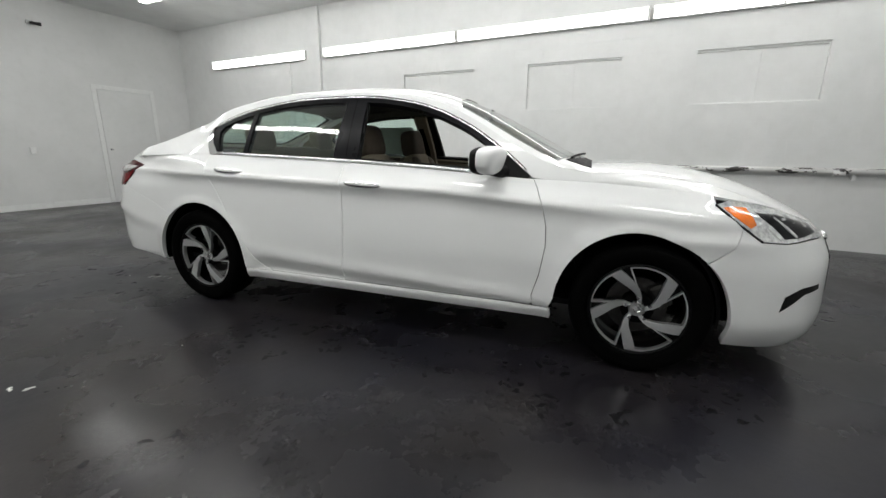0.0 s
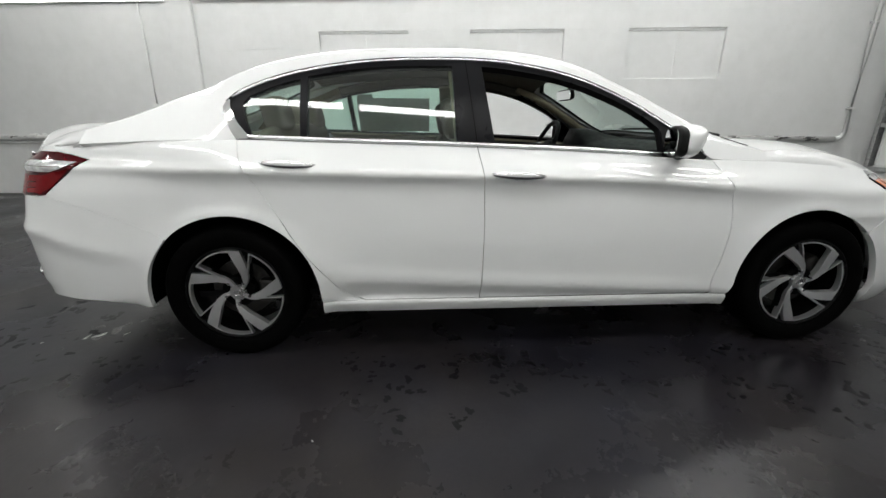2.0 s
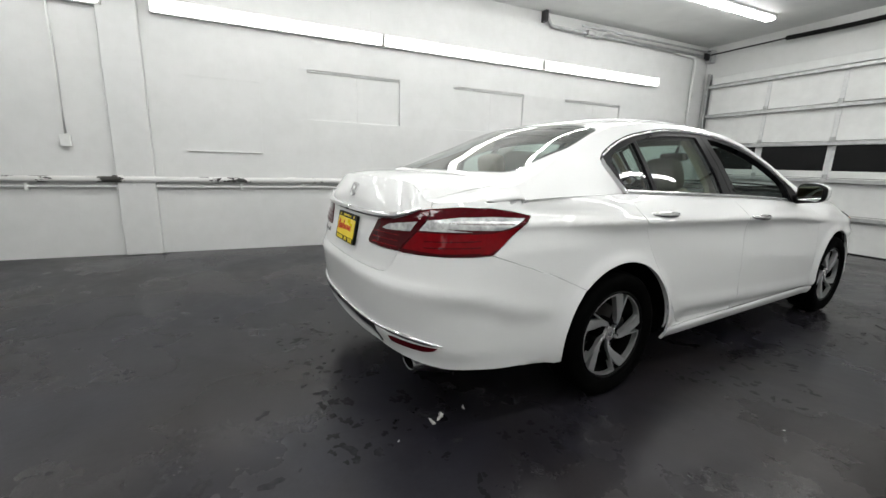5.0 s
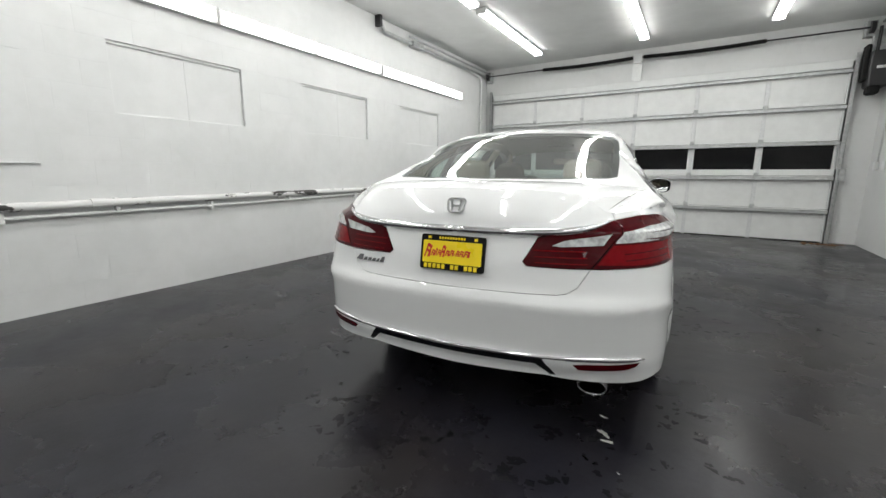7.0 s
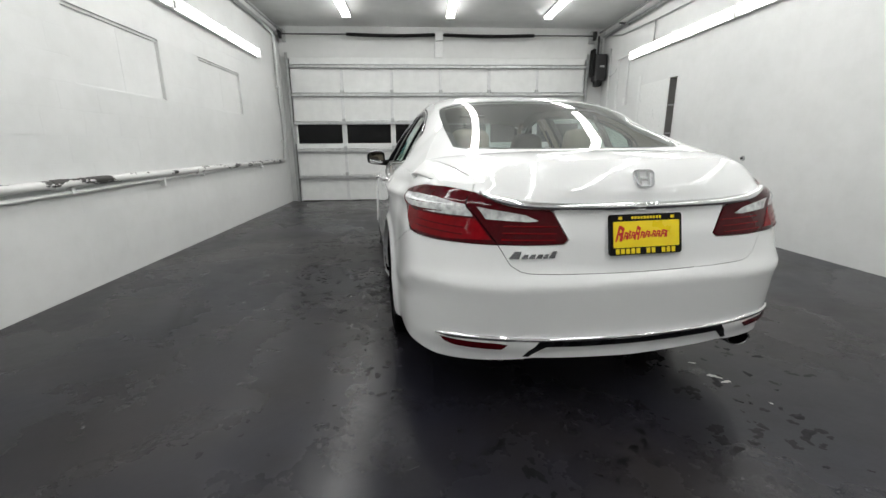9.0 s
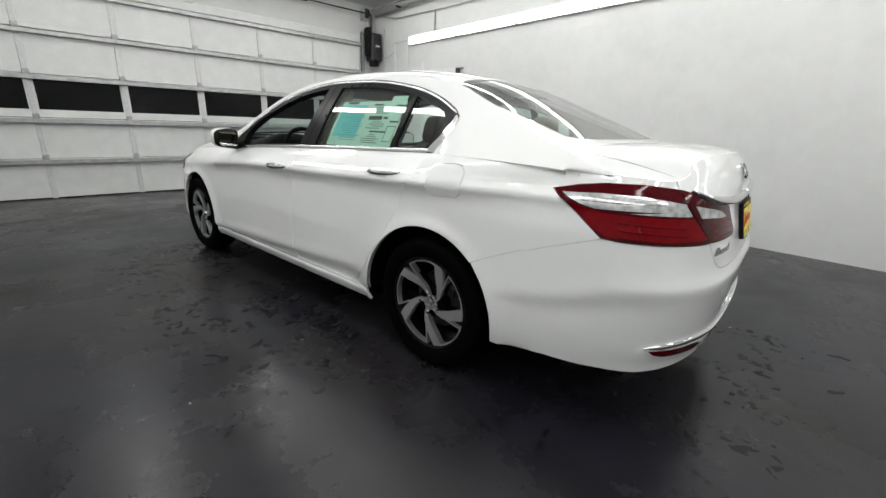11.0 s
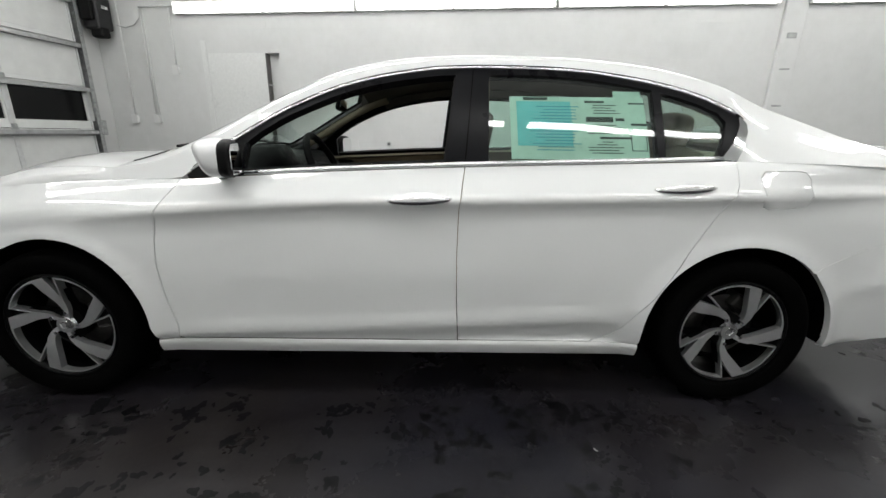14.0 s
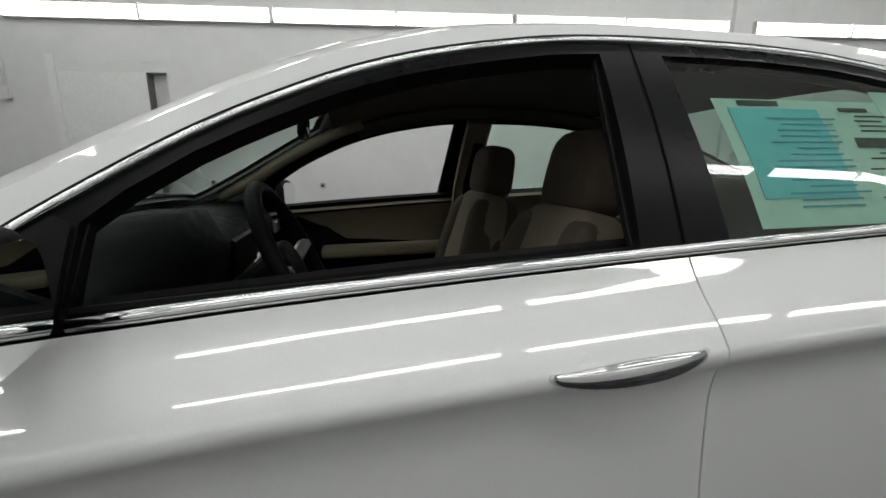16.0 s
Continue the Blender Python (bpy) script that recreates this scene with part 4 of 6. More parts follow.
def build_side(s):
    """The painted panels of one side below the belt."""
    panel("sill", shell, [(-0.986, 0.222), (0.980, 0.222), (0.975, 0.2845), (-0.982, 0.2845)], M_PAINT, side=s, step=(0.06, 0.01), gap=0.001)
    fd = [(-0.243, 0.285), (0.865, 0.285), *SEAM_F, *span(top_z, 0.80, -0.20, 16), *SEAM_B[::-1][:-1]]
    door_f = panel("front_door", shell, fd, M_PAINT, side=s, step=(0.06, 0.013), snap=True)
    rd = [SEAM_R[0], *SEAM_B, *span(top_z, -0.30, -1.28, 15), *SEAM_R[::-1][:-1]]
    door_r = panel("rear_door", shell, rd, M_PAINT, side=s, step=(0.06, 0.013), snap=True)
    q = [(-0.982, 0.285), *SEAM_R, *span(top_z, -1.36, -1.85, 9), *span(top_z, -1.90, -2.376, 13), LAMP_TOP[-1],
         *LAMP_TOP[::-1][1:], (-2.09, 0.787), (-1.98, 0.752), (-1.90, 0.720), (-1.85, 0.688), (-1.711, 0.628), (-1.648, 0.598), *arch(-1.376, 133, 4, 22)]
    holes = []
    if s < 0:
        fl = [(-1.380, 0.875), (-1.388, 0.856), (-1.41, 0.846), (-1.545, 0.853), (-1.565, 0.872), (-1.567, 0.960), (-1.55, 0.984), (-1.52, 0.989), (-1.40, 0.985), (-1.378, 0.962)]
        holes = [fl]
        panel("fuel_flap", shell, fl, M_PAINT, side=s, step=(0.03, 0.03), flange=0.01)
    panel("quarter_panel", shell, q, M_PAINT, side=s, holes=holes, keep=on_top, gap=0.0007, step=(0.05, 0.016), snap=True, flange=0.03)
    ff = [(0.895, 0.285), *SEAM_F, *span(top_z, 0.90, 1.50, 8), *span(top_z, 1.54, 1.71, 4), (1.709, 0.840), (1.785, 0.745), (1.72, 0.660), *arch(1.352, 44, 176, 22), (0.975, 0.30), (0.972, 0.285)]
    panel("front_fender", shell, ff, M_PAINT, side=s, keep=on_top, step=(0.045, 0.016), snap=True, flange=0.03)
    # chrome handles on scooped grips
    for door, y0, y1, z0, z1 in ((door_f, -0.208, 0.032, 0.874, 0.864), (door_r, -1.203, -0.968, 0.924, 0.914)):
        n = 14
        bm = bmesh.new()
        pts, rad = [], []
        for i in range(n + 1):
            t = i / n
            y = y0 + (y1 - y0) * t
            b = Vector(shell(y, z0 + (z1 - z0) * t))
            out = 0.022 * math.sin(math.pi * min(1, max(0, (t * 1.10 - 0.05)))) ** 0.35
            pts.append((s * (b.x + out - 0.004), b.y, b.z))
            rad.append(0.0195 * (0.30 + 0.70 * math.sin(math.pi * t) ** 0.8))
        add_tube(bm, pts, rad, 10)
        for k, v in enumerate(bm.verts):
            c = pts[k // 10][0]
            v.co.x = c + (v.co.x - c) * 0.55
        part("door_handle", bm, M_CHROME, door, "chrome pull handle", smooth=True)
        cup = [(y0 + 0.115 + 0.085 * math.cos(2 * math.pi * i / 18), (z0 + z1) / 2 - 0.002 + 0.030 * math.sin(2 * math.pi * i / 18)) for i in range(18)]
        panel("handle_recess", shell, cup, M_PAINT, door, side=s, gap=0, lift=0.0012, flange=0.004, step=(0.02, 0.02))
    return door_f, door_r


DOORS = {s: build_side(s) for s in (1, -1)}

strip_z = curve((0.0, 0.396), (0.4, 0.407), (0.7, 0.415), (1.0, 0.411))
# tail bumper, with its chrome strip, black slot, reflectors and lower lip
BUMPER = [(P_MIN, 0.655), *LID_SEAM[::-1][1:], *LAMP_OUT_LOW[1:], (-1.98, 0.752), (-1.90, 0.720), (-1.85, 0.688), (-1.711, 0.628), (-1.648, 0.598), *arch(-1.376, 133, 186, 8)[1:],
          (-1.795, 0.268), (-1.94, 0.296), (-2.15, 0.308), (-2.30, 0.304), (-2.50, 0.312), (-2.68, 0.318), (-2.76, 0.324), (P_MIN, 0.304)]
bumper = panel("rear_bumper", shell, BUMPER, M_PAINT, both=True, keep=on_top, gap=0.0006, flange=0.03, step=(0.04, 0.022))
part("chrome_strip", ribbon(shell, [(P_MIN + 1e-4, 0.396), *[(P_MIN + (-2.30 - P_MIN) * i / 22, strip_z(i / 22)) for i in range(1, 23)]],
                            [0.012] * 2 + [0.014] * 10 + [0.020] * 9 + [0.012, 0.004], 0.007, both=True), M_CHROME, bumper, "thin chrome bumper strip", smooth=True)
panel("bumper_slot", shell, [(P_MIN, 0.387), (-2.775, 0.400), (-2.712, 0.332), (-2.735, 0.330), (-2.80, 0.378), (P_MIN, 0.362)], M_GLOSSBLK, bumper, both=True, gap=0, keep=on_top, lift=0.002, flange=0.006,
      step=(0.04, 0.02), label="gloss black slot in the bumper")
for s in (1, -1):
    panel("reflector", shell, [(-2.325, 0.398), (-2.40, 0.398), (-2.59, 0.396), (-2.645, 0.390), (-2.62, 0.370), (-2.40, 0.374), (-2.345, 0.384)], M_DRED, bumper, side=s, gap=0, lift=0.003, flange=0.006,
          step=(0.03, 0.02), label="dark red bumper reflector")



def oval_pipe(cx, y0, y1, cz, rx, rz, t):
    bm = bmesh.new()
    n, rings = 28, []
    for y, k in ((y1, 1.0), (y0 + 0.01, 1.0), (y0, 0.97), (y0, (rx - t) / rx), (y1 - 0.02, (rx - t) / rx)):
        rings.append([bm.verts.new((cx + rx * k * math.cos(2 * math.pi * i / n), y, cz + rz * k * math.sin(2 * math.pi * i / n))) for i in range(n)])
    for a, b in zip(rings, rings[1:]):
        for i in range(n):
            bm.faces.new((a[i], a[(i + 1) % n], b[(i + 1) % n], b[i]))
    bm.faces.new(rings[-1])
    bmesh.ops.recalc_face_normals(bm, faces=bm.faces[:])
    return bm


pipe = part("exhaust_tip", oval_pipe(0.585, -2.385, -2.20, 0.280, 0.058, 0.033, 0.005), M_DBADGE, CAR, "oval chrome exhaust tip", smooth=True)
part("exhaust_bore", oval_pipe(0.585, -2.3815, -2.28, 0.280, 0.0525, 0.0275, 0.004), M_UNDER, pipe)

# boot lid: face, deck, chrome garnish, badge, plate
LID_FACE = [(P_MIN, 0.657), *LID_SEAM[::-1][1:-1], *LAMP_LOW[::-1], *LAMP_IN_TOP[::-1], *span(top_z, -2.382, -2.66, 7), *span(top_z, -2.70, P_MIN, 9)]


def i_section(a, y, split):
    """A point of the cross-section at y, from the middle (0) by the rail (split) to the body's upper edge (1)."""
    zr = rail_z(y)
    if a <= split:
        return over(a / split * lean_x(y, zr), y)
    z = zr + (top_z(y) - zr) * (a - split) / (1 - split)
    return lean(y, z)


Y_DECK, A_LID = -1.97, 0.86


def deck(a, s):
    a, s = max(0.0, a), min(1.0, max(0.0, s))
    i = i_section(a, Y_DECK, A_LID)
    pc = rear_p(0.655)
    p = rear_p(a / A_LID * 0.655) if a <= A_LID else pc + (Y_DECK - pc) * (a - A_LID) / (1 - A_LID)
    e = Vector(shell(p, top_z(p)))
    q = i.lerp(e, s)
    k = max(0.0, min(1.0, (a - A_LID + 0.16) / 0.16))
    q.z = i.z + (e.z - i.z) * s ** (2.6 - 1.4 * k) + 0.006 * (1 - k) * math.sin(math.pi * s)
    return q


def front_p(x):
    a = math.acos(min(1.0, (x / 0.87) ** (N_F / 2)))
    return YC_F + float(np.interp(a, TABS["f"][1], TABS["f"][0]))


Y_HOOD, A_HOOD = 1.12, 0.84


def bonnet(a, s):
    a, s = max(0.0, a), min(1.0, max(0.0, s))
    i = i_section(a, Y_HOOD, A_HOOD)
    pc = front_p(0.70)
    p = front_p(a / A_HOOD * 0.70) if a <= A_HOOD else pc + (Y_HOOD - pc) * (a - A_HOOD) / (1 - A_HOOD)
    e = Vector(shell(p, top_z(p)))
    q = i.lerp(e, s)
    q.z = i.z + (e.z - i.z) * s ** 2.4
    k = a / A_HOOD
    if a < A_HOOD:
        q.z += 0.014 * math.sin(math.pi * min(1, k)) ** 2 * math.sin(math.pi * s) + 0.008 * math.sin(math.pi * s)
    return q


no_gap_edges = lambda u, v: u < 1e-4 or v > 0.999 or v < 1e-3
lid = panel("boot_lid", deck, [(0, 0), (A_LID - 0.02, 0), (A_LID - 0.02, 0.5), (A_LID - 0.02, 1), (0, 1)], M_PAINT, both=True, keep=no_gap_edges, step=(0.025, 0.05), gap=0.007, flange=0.02)
panel("lid_face", shell, LID_FACE, M_PAINT, lid, both=True, keep=on_top, step=(0.035, 0.02), gap=0.0015)
for s in (1, -1):
    panel("rear_shoulder", deck, [(A_LID - 0.02, 0), (1, 0), (1, 0.5), (1, 1), (A_LID - 0.02, 1)], M_PAINT, side=s, gap=0.0, step=(0.02, 0.05))
g_line = [(P_MIN + 1e-4, 0.898), *[(P_MIN + (-2.44 - P_MIN) * i / 24, 0.898 + 0.018 * (i / 24) ** 2 + 0.030 * (i / 24) ** 4) for i in range(1, 25)]]
part("chrome_garnish", ribbon(shell, g_line, [0.030] * 18 + [0.028, 0.025, 0.022, 0.018, 0.014, 0.010, 0.004], 0.016, both=True), M_CHROME, lid, "chrome strip across the boot lid", smooth=True)


def rear_frame(z):
    """A placing on the tail at its middle at a height: x across, y up the face, z out of it."""
    a, b = Vector((0, rear_y(z - 0.03), z - 0.03)), Vector((0, rear_y(z + 0.03), z + 0.03))
    up = (b - a).normalized()
    out = Vector((1, 0, 0)).cross(up).normalized()
    m = Matrix((Vector((1, 0, 0)), up, out)).transposed().to_4x4()
    m.translation = Vector((0, rear_y(z), z))
    return m


def rounded_rect(w, h, r, n=5):
    out = []
    for cx, cy, a0 in ((w / 2 - r, h / 2 - r, 0), (-w / 2 + r, h / 2 - r, 90), (-w / 2 + r, -h / 2 + r, 180), (w / 2 - r, -h / 2 + r, 270)):
        out += [(cx + r * math.cos(radians(a0 + 90 * i / n)), cy + r * math.sin(radians(a0 + 90 * i / n))) for i in range(n + 1)]
    return out


def plate_solid(bm, outline, z0, z1, m=Matrix(), hole=None):
    """A flat piece of an outline, from z0 to z1, with an optional hole of as many points."""
    lo = [bm.verts.new(m @ Vector((x, y, z0))) for x, y in outline]
    hi = [bm.verts.new(m @ Vector((x, y, z1))) for x, y in outline]
    n = len(outline)
    for i in range(n):
        bm.faces.new((lo[i - 1], lo[i], hi[i], hi[i - 1]))
    if hole:
        hl = [bm.verts.new(m @ Vector((x, y, z0))) for x, y in hole]
        hh = [bm.verts.new(m @ Vector((x, y, z1))) for x, y in hole]
        for i in range(n):
            bm.faces.new((hi[i - 1], hi[i], hh[i], hh[i - 1]))
            bm.faces.new((hh[i - 1], hh[i], hl[i], hl[i - 1]))
            bm.faces.new((hl[i - 1], hl[i], lo[i], lo[i - 1]))
    else:
        bm.faces.new(hi)
        bm.faces.new(lo[::-1])
    bmesh.ops.recalc_face_normals(bm, faces=bm.faces[:])
    return bm


PM = rear_frame(0.795) @ Matrix.Scale(0.92, 4)
plate = part("plate_holder", plate_solid(bmesh.new(), rounded_rect(0.316, 0.162, 0.012), 0.0, 0.016, PM), M_PLASTIC, lid, "black frame round a yellow dealer plate")
part("plate_face", plate_solid(bmesh.new(), rounded_rect(0.292, 0.104, 0.006), 0.012, 0.0175, PM @ Matrix.Translation((0, 0.001, 0))), M_YELLOW, plate, "yellow plate face")
bm = bmesh.new()
random.seed(5)
xx = -0.132
for w, h, dy in ((0.030, 0.050, 0.006), (0.018, 0.024, -0.004), (0.010, 0.028, 0), (0.016, 0.022, -0.002), (0.020, 0.044, 0.006), (0.020, 0.022, -0.002), (0.020, 0.022, 0), (0.006, 0.006, -0.006), (0.016, 0.022, 0), (0.018, 0.022, 0), (0.030, 0.024, 0)):
    h, w = h * 1.25, w * 1.08
    lean_h = 0.22 * h
    for stroke in ([(0, -0.5), (0.22, -0.5), (0.36, 0.5), (0.14, 0.5)], [(0.30, 0.28), (0.36, 0.5), (0.95, 0.34), (0.90, 0.12)], [(0.30, -0.12), (0.34, 0.08), (0.70, 0.0), (0.66, -0.2)], [(0.55, -0.5), (0.95, -0.5), (0.86, 0.3), (0.66, 0.3)]):
        plate_solid(bm, [(xx + w * u + lean_h * v, dy + h * v) for u, v in stroke], 0.0170, 0.0186, PM)
    xx += w * 0.86 + 0.0032
part("plate_script", bm, M_REDINK, plate, "red strokes across the plate")
BARS = [(0.016, 0.021, -0.128 + 0.0225 * i, -0.0655) for i in range(12) if i not in (5, 8)]
BARS += [(0.009, 0.011, -0.062 + 0.0135 * i, 0.0665) for i in range(10)] + [(0.016, 0.012, x, 0.0665) for x in (-0.115, 0.115)]
for w, h, x, y in BARS:
    part("bar", plate_solid(bmesh.new(), rounded_rect(w, h, 0.0015, 1), 0.0158, 0.0172, PM @ Matrix.Translation((x, y, 0))), M_YELLOW, plate)
BM_ = rear_frame(0.992) @ Matrix.Scale(0.92, 4)
ring = [(0.044 * x * (1 + 0.14 * y), 0.038 * y) for x, y in rounded_rect(2.0, 2.0, 0.55)]
hole = [(0.0375 * x * (1 + 0.14 * y), 0.0315 * y) for x, y in rounded_rect(2.0, 2.0, 0.5)]
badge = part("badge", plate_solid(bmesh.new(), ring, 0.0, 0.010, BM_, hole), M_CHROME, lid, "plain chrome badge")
bm = bmesh.new()
for sx in (-1, 1):
    plate_solid(bm, [(sx * 0.014, -0.026), (sx * 0.021, -0.026), (sx * 0.029, 0.027), (sx * 0.018, 0.027)], 0.0, 0.009, BM_)
plate_solid(bm, [(-0.020, -0.006), (0.020, -0.006), (0.022, 0.004), (-0.022, 0.004)], 0.0, 0.008, BM_)
part("badge_core", bm, M_CHROME, badge)
bm = bmesh.new()
x0 = -0.515
for w, h in ((0.044, 0.026), (0.026, 0.015), (0.026, 0.015), (0.026, 0.015), (0.020, 0.015), (0.028, 0.025)):
    # each stroke leans, with a gap to the next
    q = []
    for x, z in ((x0, 0.722), (x0 + w * 0.82, 0.722), (x0 + w * 0.82 + 0.35 * h, 0.722 + h), (x0 + 0.35 * h + w * 0.3, 0.722 + h)):
        u = abs(x) / side_width(YC_R, z, 1.0)
        n = corner_square(z)
        q.append(Vector((x, YC_R - (YC_R - rear_y(z)) * (1 - u ** n) ** (1 / n) - 0.003, z)))
    vs = [bm.verts.new(v) for v in q] + [bm.verts.new(v + Vector((0, 0.010, 0))) for v in q]
    for f in ((0, 1, 2, 3), (7, 6, 5, 4), (0, 4, 5, 1), (1, 5, 6, 2), (2, 6, 7, 3), (3, 7, 4, 0)):
        bm.faces.new([vs[j] for j in f])
    x0 += w
bmesh.ops.recalc_face_normals(bm, faces=bm.faces[:])
part("model_badge", bm, M_DBADGE, lid, "small dark chrome bars")


def tail_lamp(s):
    """The lamp on the wing and its continuation on the boot lid, red with a clear band."""
    outer = [*LAMP_TOP, *LAMP_OUT_LOW]
    lamp = panel("tail_lamp", shell, outer, M_DRED, side=s, gap=0.0025, lift=0.004, flange=0.03, step=(0.03, 0.02), label="wraparound tail lamp, red with a clear band")
    panel("clear_lens", shell, [(-1.955, 0.925), (-2.10, 0.931), (-2.25, 0.927), (-2.34, 0.918), (-2.425, 0.910), (-2.465, 0.868), (-2.30, 0.873), (-2.097, 0.880), (-2.006, 0.901)], M_CLEAR, lamp, side=s, gap=0, lift=0.005, flange=0.006,
          step=(0.03, 0.02), label="clear lamp lens")
    panel("lower_lens", shell, [(-1.975, 0.904), (-2.01, 0.893), (-2.10, 0.872), (-2.30, 0.865), (-2.475, 0.860), (-2.560, 0.788), (-2.30, 0.787), (-2.11, 0.795), (-2.05, 0.824)], M_RED, lamp, side=s, gap=0, lift=0.0055, flange=0.004,
          step=(0.03, 0.02), label="bright red lower lens")
    inner_poly = [*LAMP_IN_TOP, *LAMP_LOW]
    inner = panel("inner_tail_lamp", shell, inner_poly, M_DRED, lid, side=s, gap=0.0025, lift=0.004, flange=0.03, step=(0.03, 0.02), label="red inner lamp on the boot lid")
    for z in (0.842, 0.818, 0.795):
        part("lens_rib", ribbon(shell, [(-2.15 - 0.04 * i, z - 0.002 * i) for i in range(8)], 0.005, 0.0075, 0.001, side=s), M_DRED, lamp)
        part("lens_rib", ribbon(shell, [(-2.60 - 0.03 * i, z - 0.006 - 0.0005 * i) for i in range(8)], 0.006, 0.0065, 0.001, side=s), M_RED, lamp)
    panel("inner_clear_lens", shell, [(-2.480, 0.904), (-2.59, 0.889), (-2.68, 0.874), (-2.735, 0.853), (-2.70, 0.850), (-2.52, 0.860)], M_CLEAR, lamp, side=s, gap=0, lift=0.006, flange=0.006, step=(0.03, 0.02), label="clear lamp lens")


for s in (1, -1):
    tail_lamp(s)


# nose: bumper, headlamps, bonnet
def nose():
    lamp_top = [(p, top_z(p) - 0.006) for p in (1.80, 1.90, 2.0, 2.1, 2.2, 2.3, 2.36)]
    lamp_low = [(2.345, 0.682), (2.143, 0.684), (1.969, 0.676), (1.845, 0.686), (1.785, 0.745)]
    bump_poly = [(1.720, 0.659), (1.785, 0.744), (1.845, 0.684), (1.969, 0.674), (2.143, 0.682), (2.345, 0.680), (2.36, top_z(2.36) - 0.002), *span(top_z, 2.40, P_MAX, 8), (P_MAX, 0.15), (2.3, 0.155), (1.95, 0.172), (1.705, 0.190), *arch(1.352, -14, 43.6, 14)]
    b = panel("front_bumper", shell, bump_poly, M_PAINT, both=True, keep=on_top, gap=0.0008, flange=0.03)
    panel("grille", shell, [(2.44, 0.40), (P_MAX, 0.40), (P_MAX, 0.655), (2.44, 0.645)], M_GLOSSBLK, b, both=True, gap=0, keep=on_top, lift=0.003, flange=0.006, label="black front grille")
    part("grille_bar", ribbon(shell, [(P_MAX - 1e-4, 0.66), (2.7, 0.66), (2.55, 0.662), (2.44, 0.67)], 0.04, 0.014, both=True), M_CHROME, b, "chrome grille bar", smooth=True)
    for s in (1, -1):
        panel("fog_recess", shell, [(1.925, 0.372), (1.950, 0.440), (2.05, 0.474), (2.20, 0.478), (2.20, 0.456), (2.07, 0.442), (1.99, 0.402)], M_PLASTIC, b, side=s, gap=0, lift=0.002, flange=0.004, step=(0.03, 0.02))
        lamp = panel("headlamp", shell, [(1.709, 0.838), *lamp_top, *lamp_low], M_CLEAR, side=s, lift=0.004, flange=0.03, step=(0.03, 0.02), label="clear headlamp with an amber corner")
        panel("amber_lens", shell, [(1.732, 0.822), (1.79, 0.826), (1.868, 0.820), (1.852, 0.756), (1.815, 0.742)], M_AMBER, lamp, side=s, gap=0, lift=0.006, flange=0.006, step=(0.03, 0.02), label="amber lens")
        panel("lamp_bezel", shell, [(1.900, 0.800), (2.02, 0.790), (2.13, 0.765), (2.26, 0.735), (2.25, 0.708), (2.06, 0.694), (1.965, 0.694)], M_GLOSSBLK, lamp, side=s, gap=0, lift=0.0055, flange=0.006, step=(0.03, 0.02), label="dark reflector")
        part("lamp_tube", ribbon(shell, [(1.985, 0.785), (2.015, 0.745), (2.05, 0.700)], 0.020, 0.008, side=s), M_CLEAR, lamp, "clear inner light guide")
        part("lamp_tube", ribbon(shell, [(1.878, 0.815), (1.92, 0.745), (1.955, 0.685)], 0.030, 0.007, side=s), M_CLEAR, lamp)
        part("lamp_trim", ribbon(shell, [(1.703, 0.836), (1.74, 0.797), (1.785, 0.746), (1.815, 0.714), (1.845, 0.685)], 0.009, 0.006, side=s), M_GLOSSBLK, lamp)
        panel("front_shoulder", bonnet, [(A_HOOD, 0), (1, 0), (1, 0.5), (1, 1), (A_HOOD, 1)], M_PAINT, side=s, gap=0.0, step=(0.02, 0.04))
    panel("bonnet", bonnet, [(0, 0), (A_HOOD - 0.003, 0), (A_HOOD - 0.003, 0.5), (A_HOOD - 0.003, 1), (0, 1)], M_PAINT, both=True, gap=0.0, step=(0.03, 0.04), flange=0.02)


nose()

# ---- greenhouse ----
DLO_TOP = [(-1.394, 1.160), (-1.374, 1.190), (-1.318, 1.226), (-1.207, 1.274), (-1.062, 1.316), (-0.90, 1.346), (-0.745, 1.366), (-0.54, 1.378), (-0.335, 1.380), (-0.17, 1.374),
           (-0.014, 1.354), (0.125, 1.327), (0.258, 1.288), (0.36, 1.246), (0.466, 1.195), (0.616, 1.104), (0.74, 1.016), (0.842, 0.932)]
DLO_REAR = [(-1.325, top_z(-1.325) + 0.002), (-1.352, 1.06), (-1.388, 1.13)]
dlo = curve(*DLO_TOP)


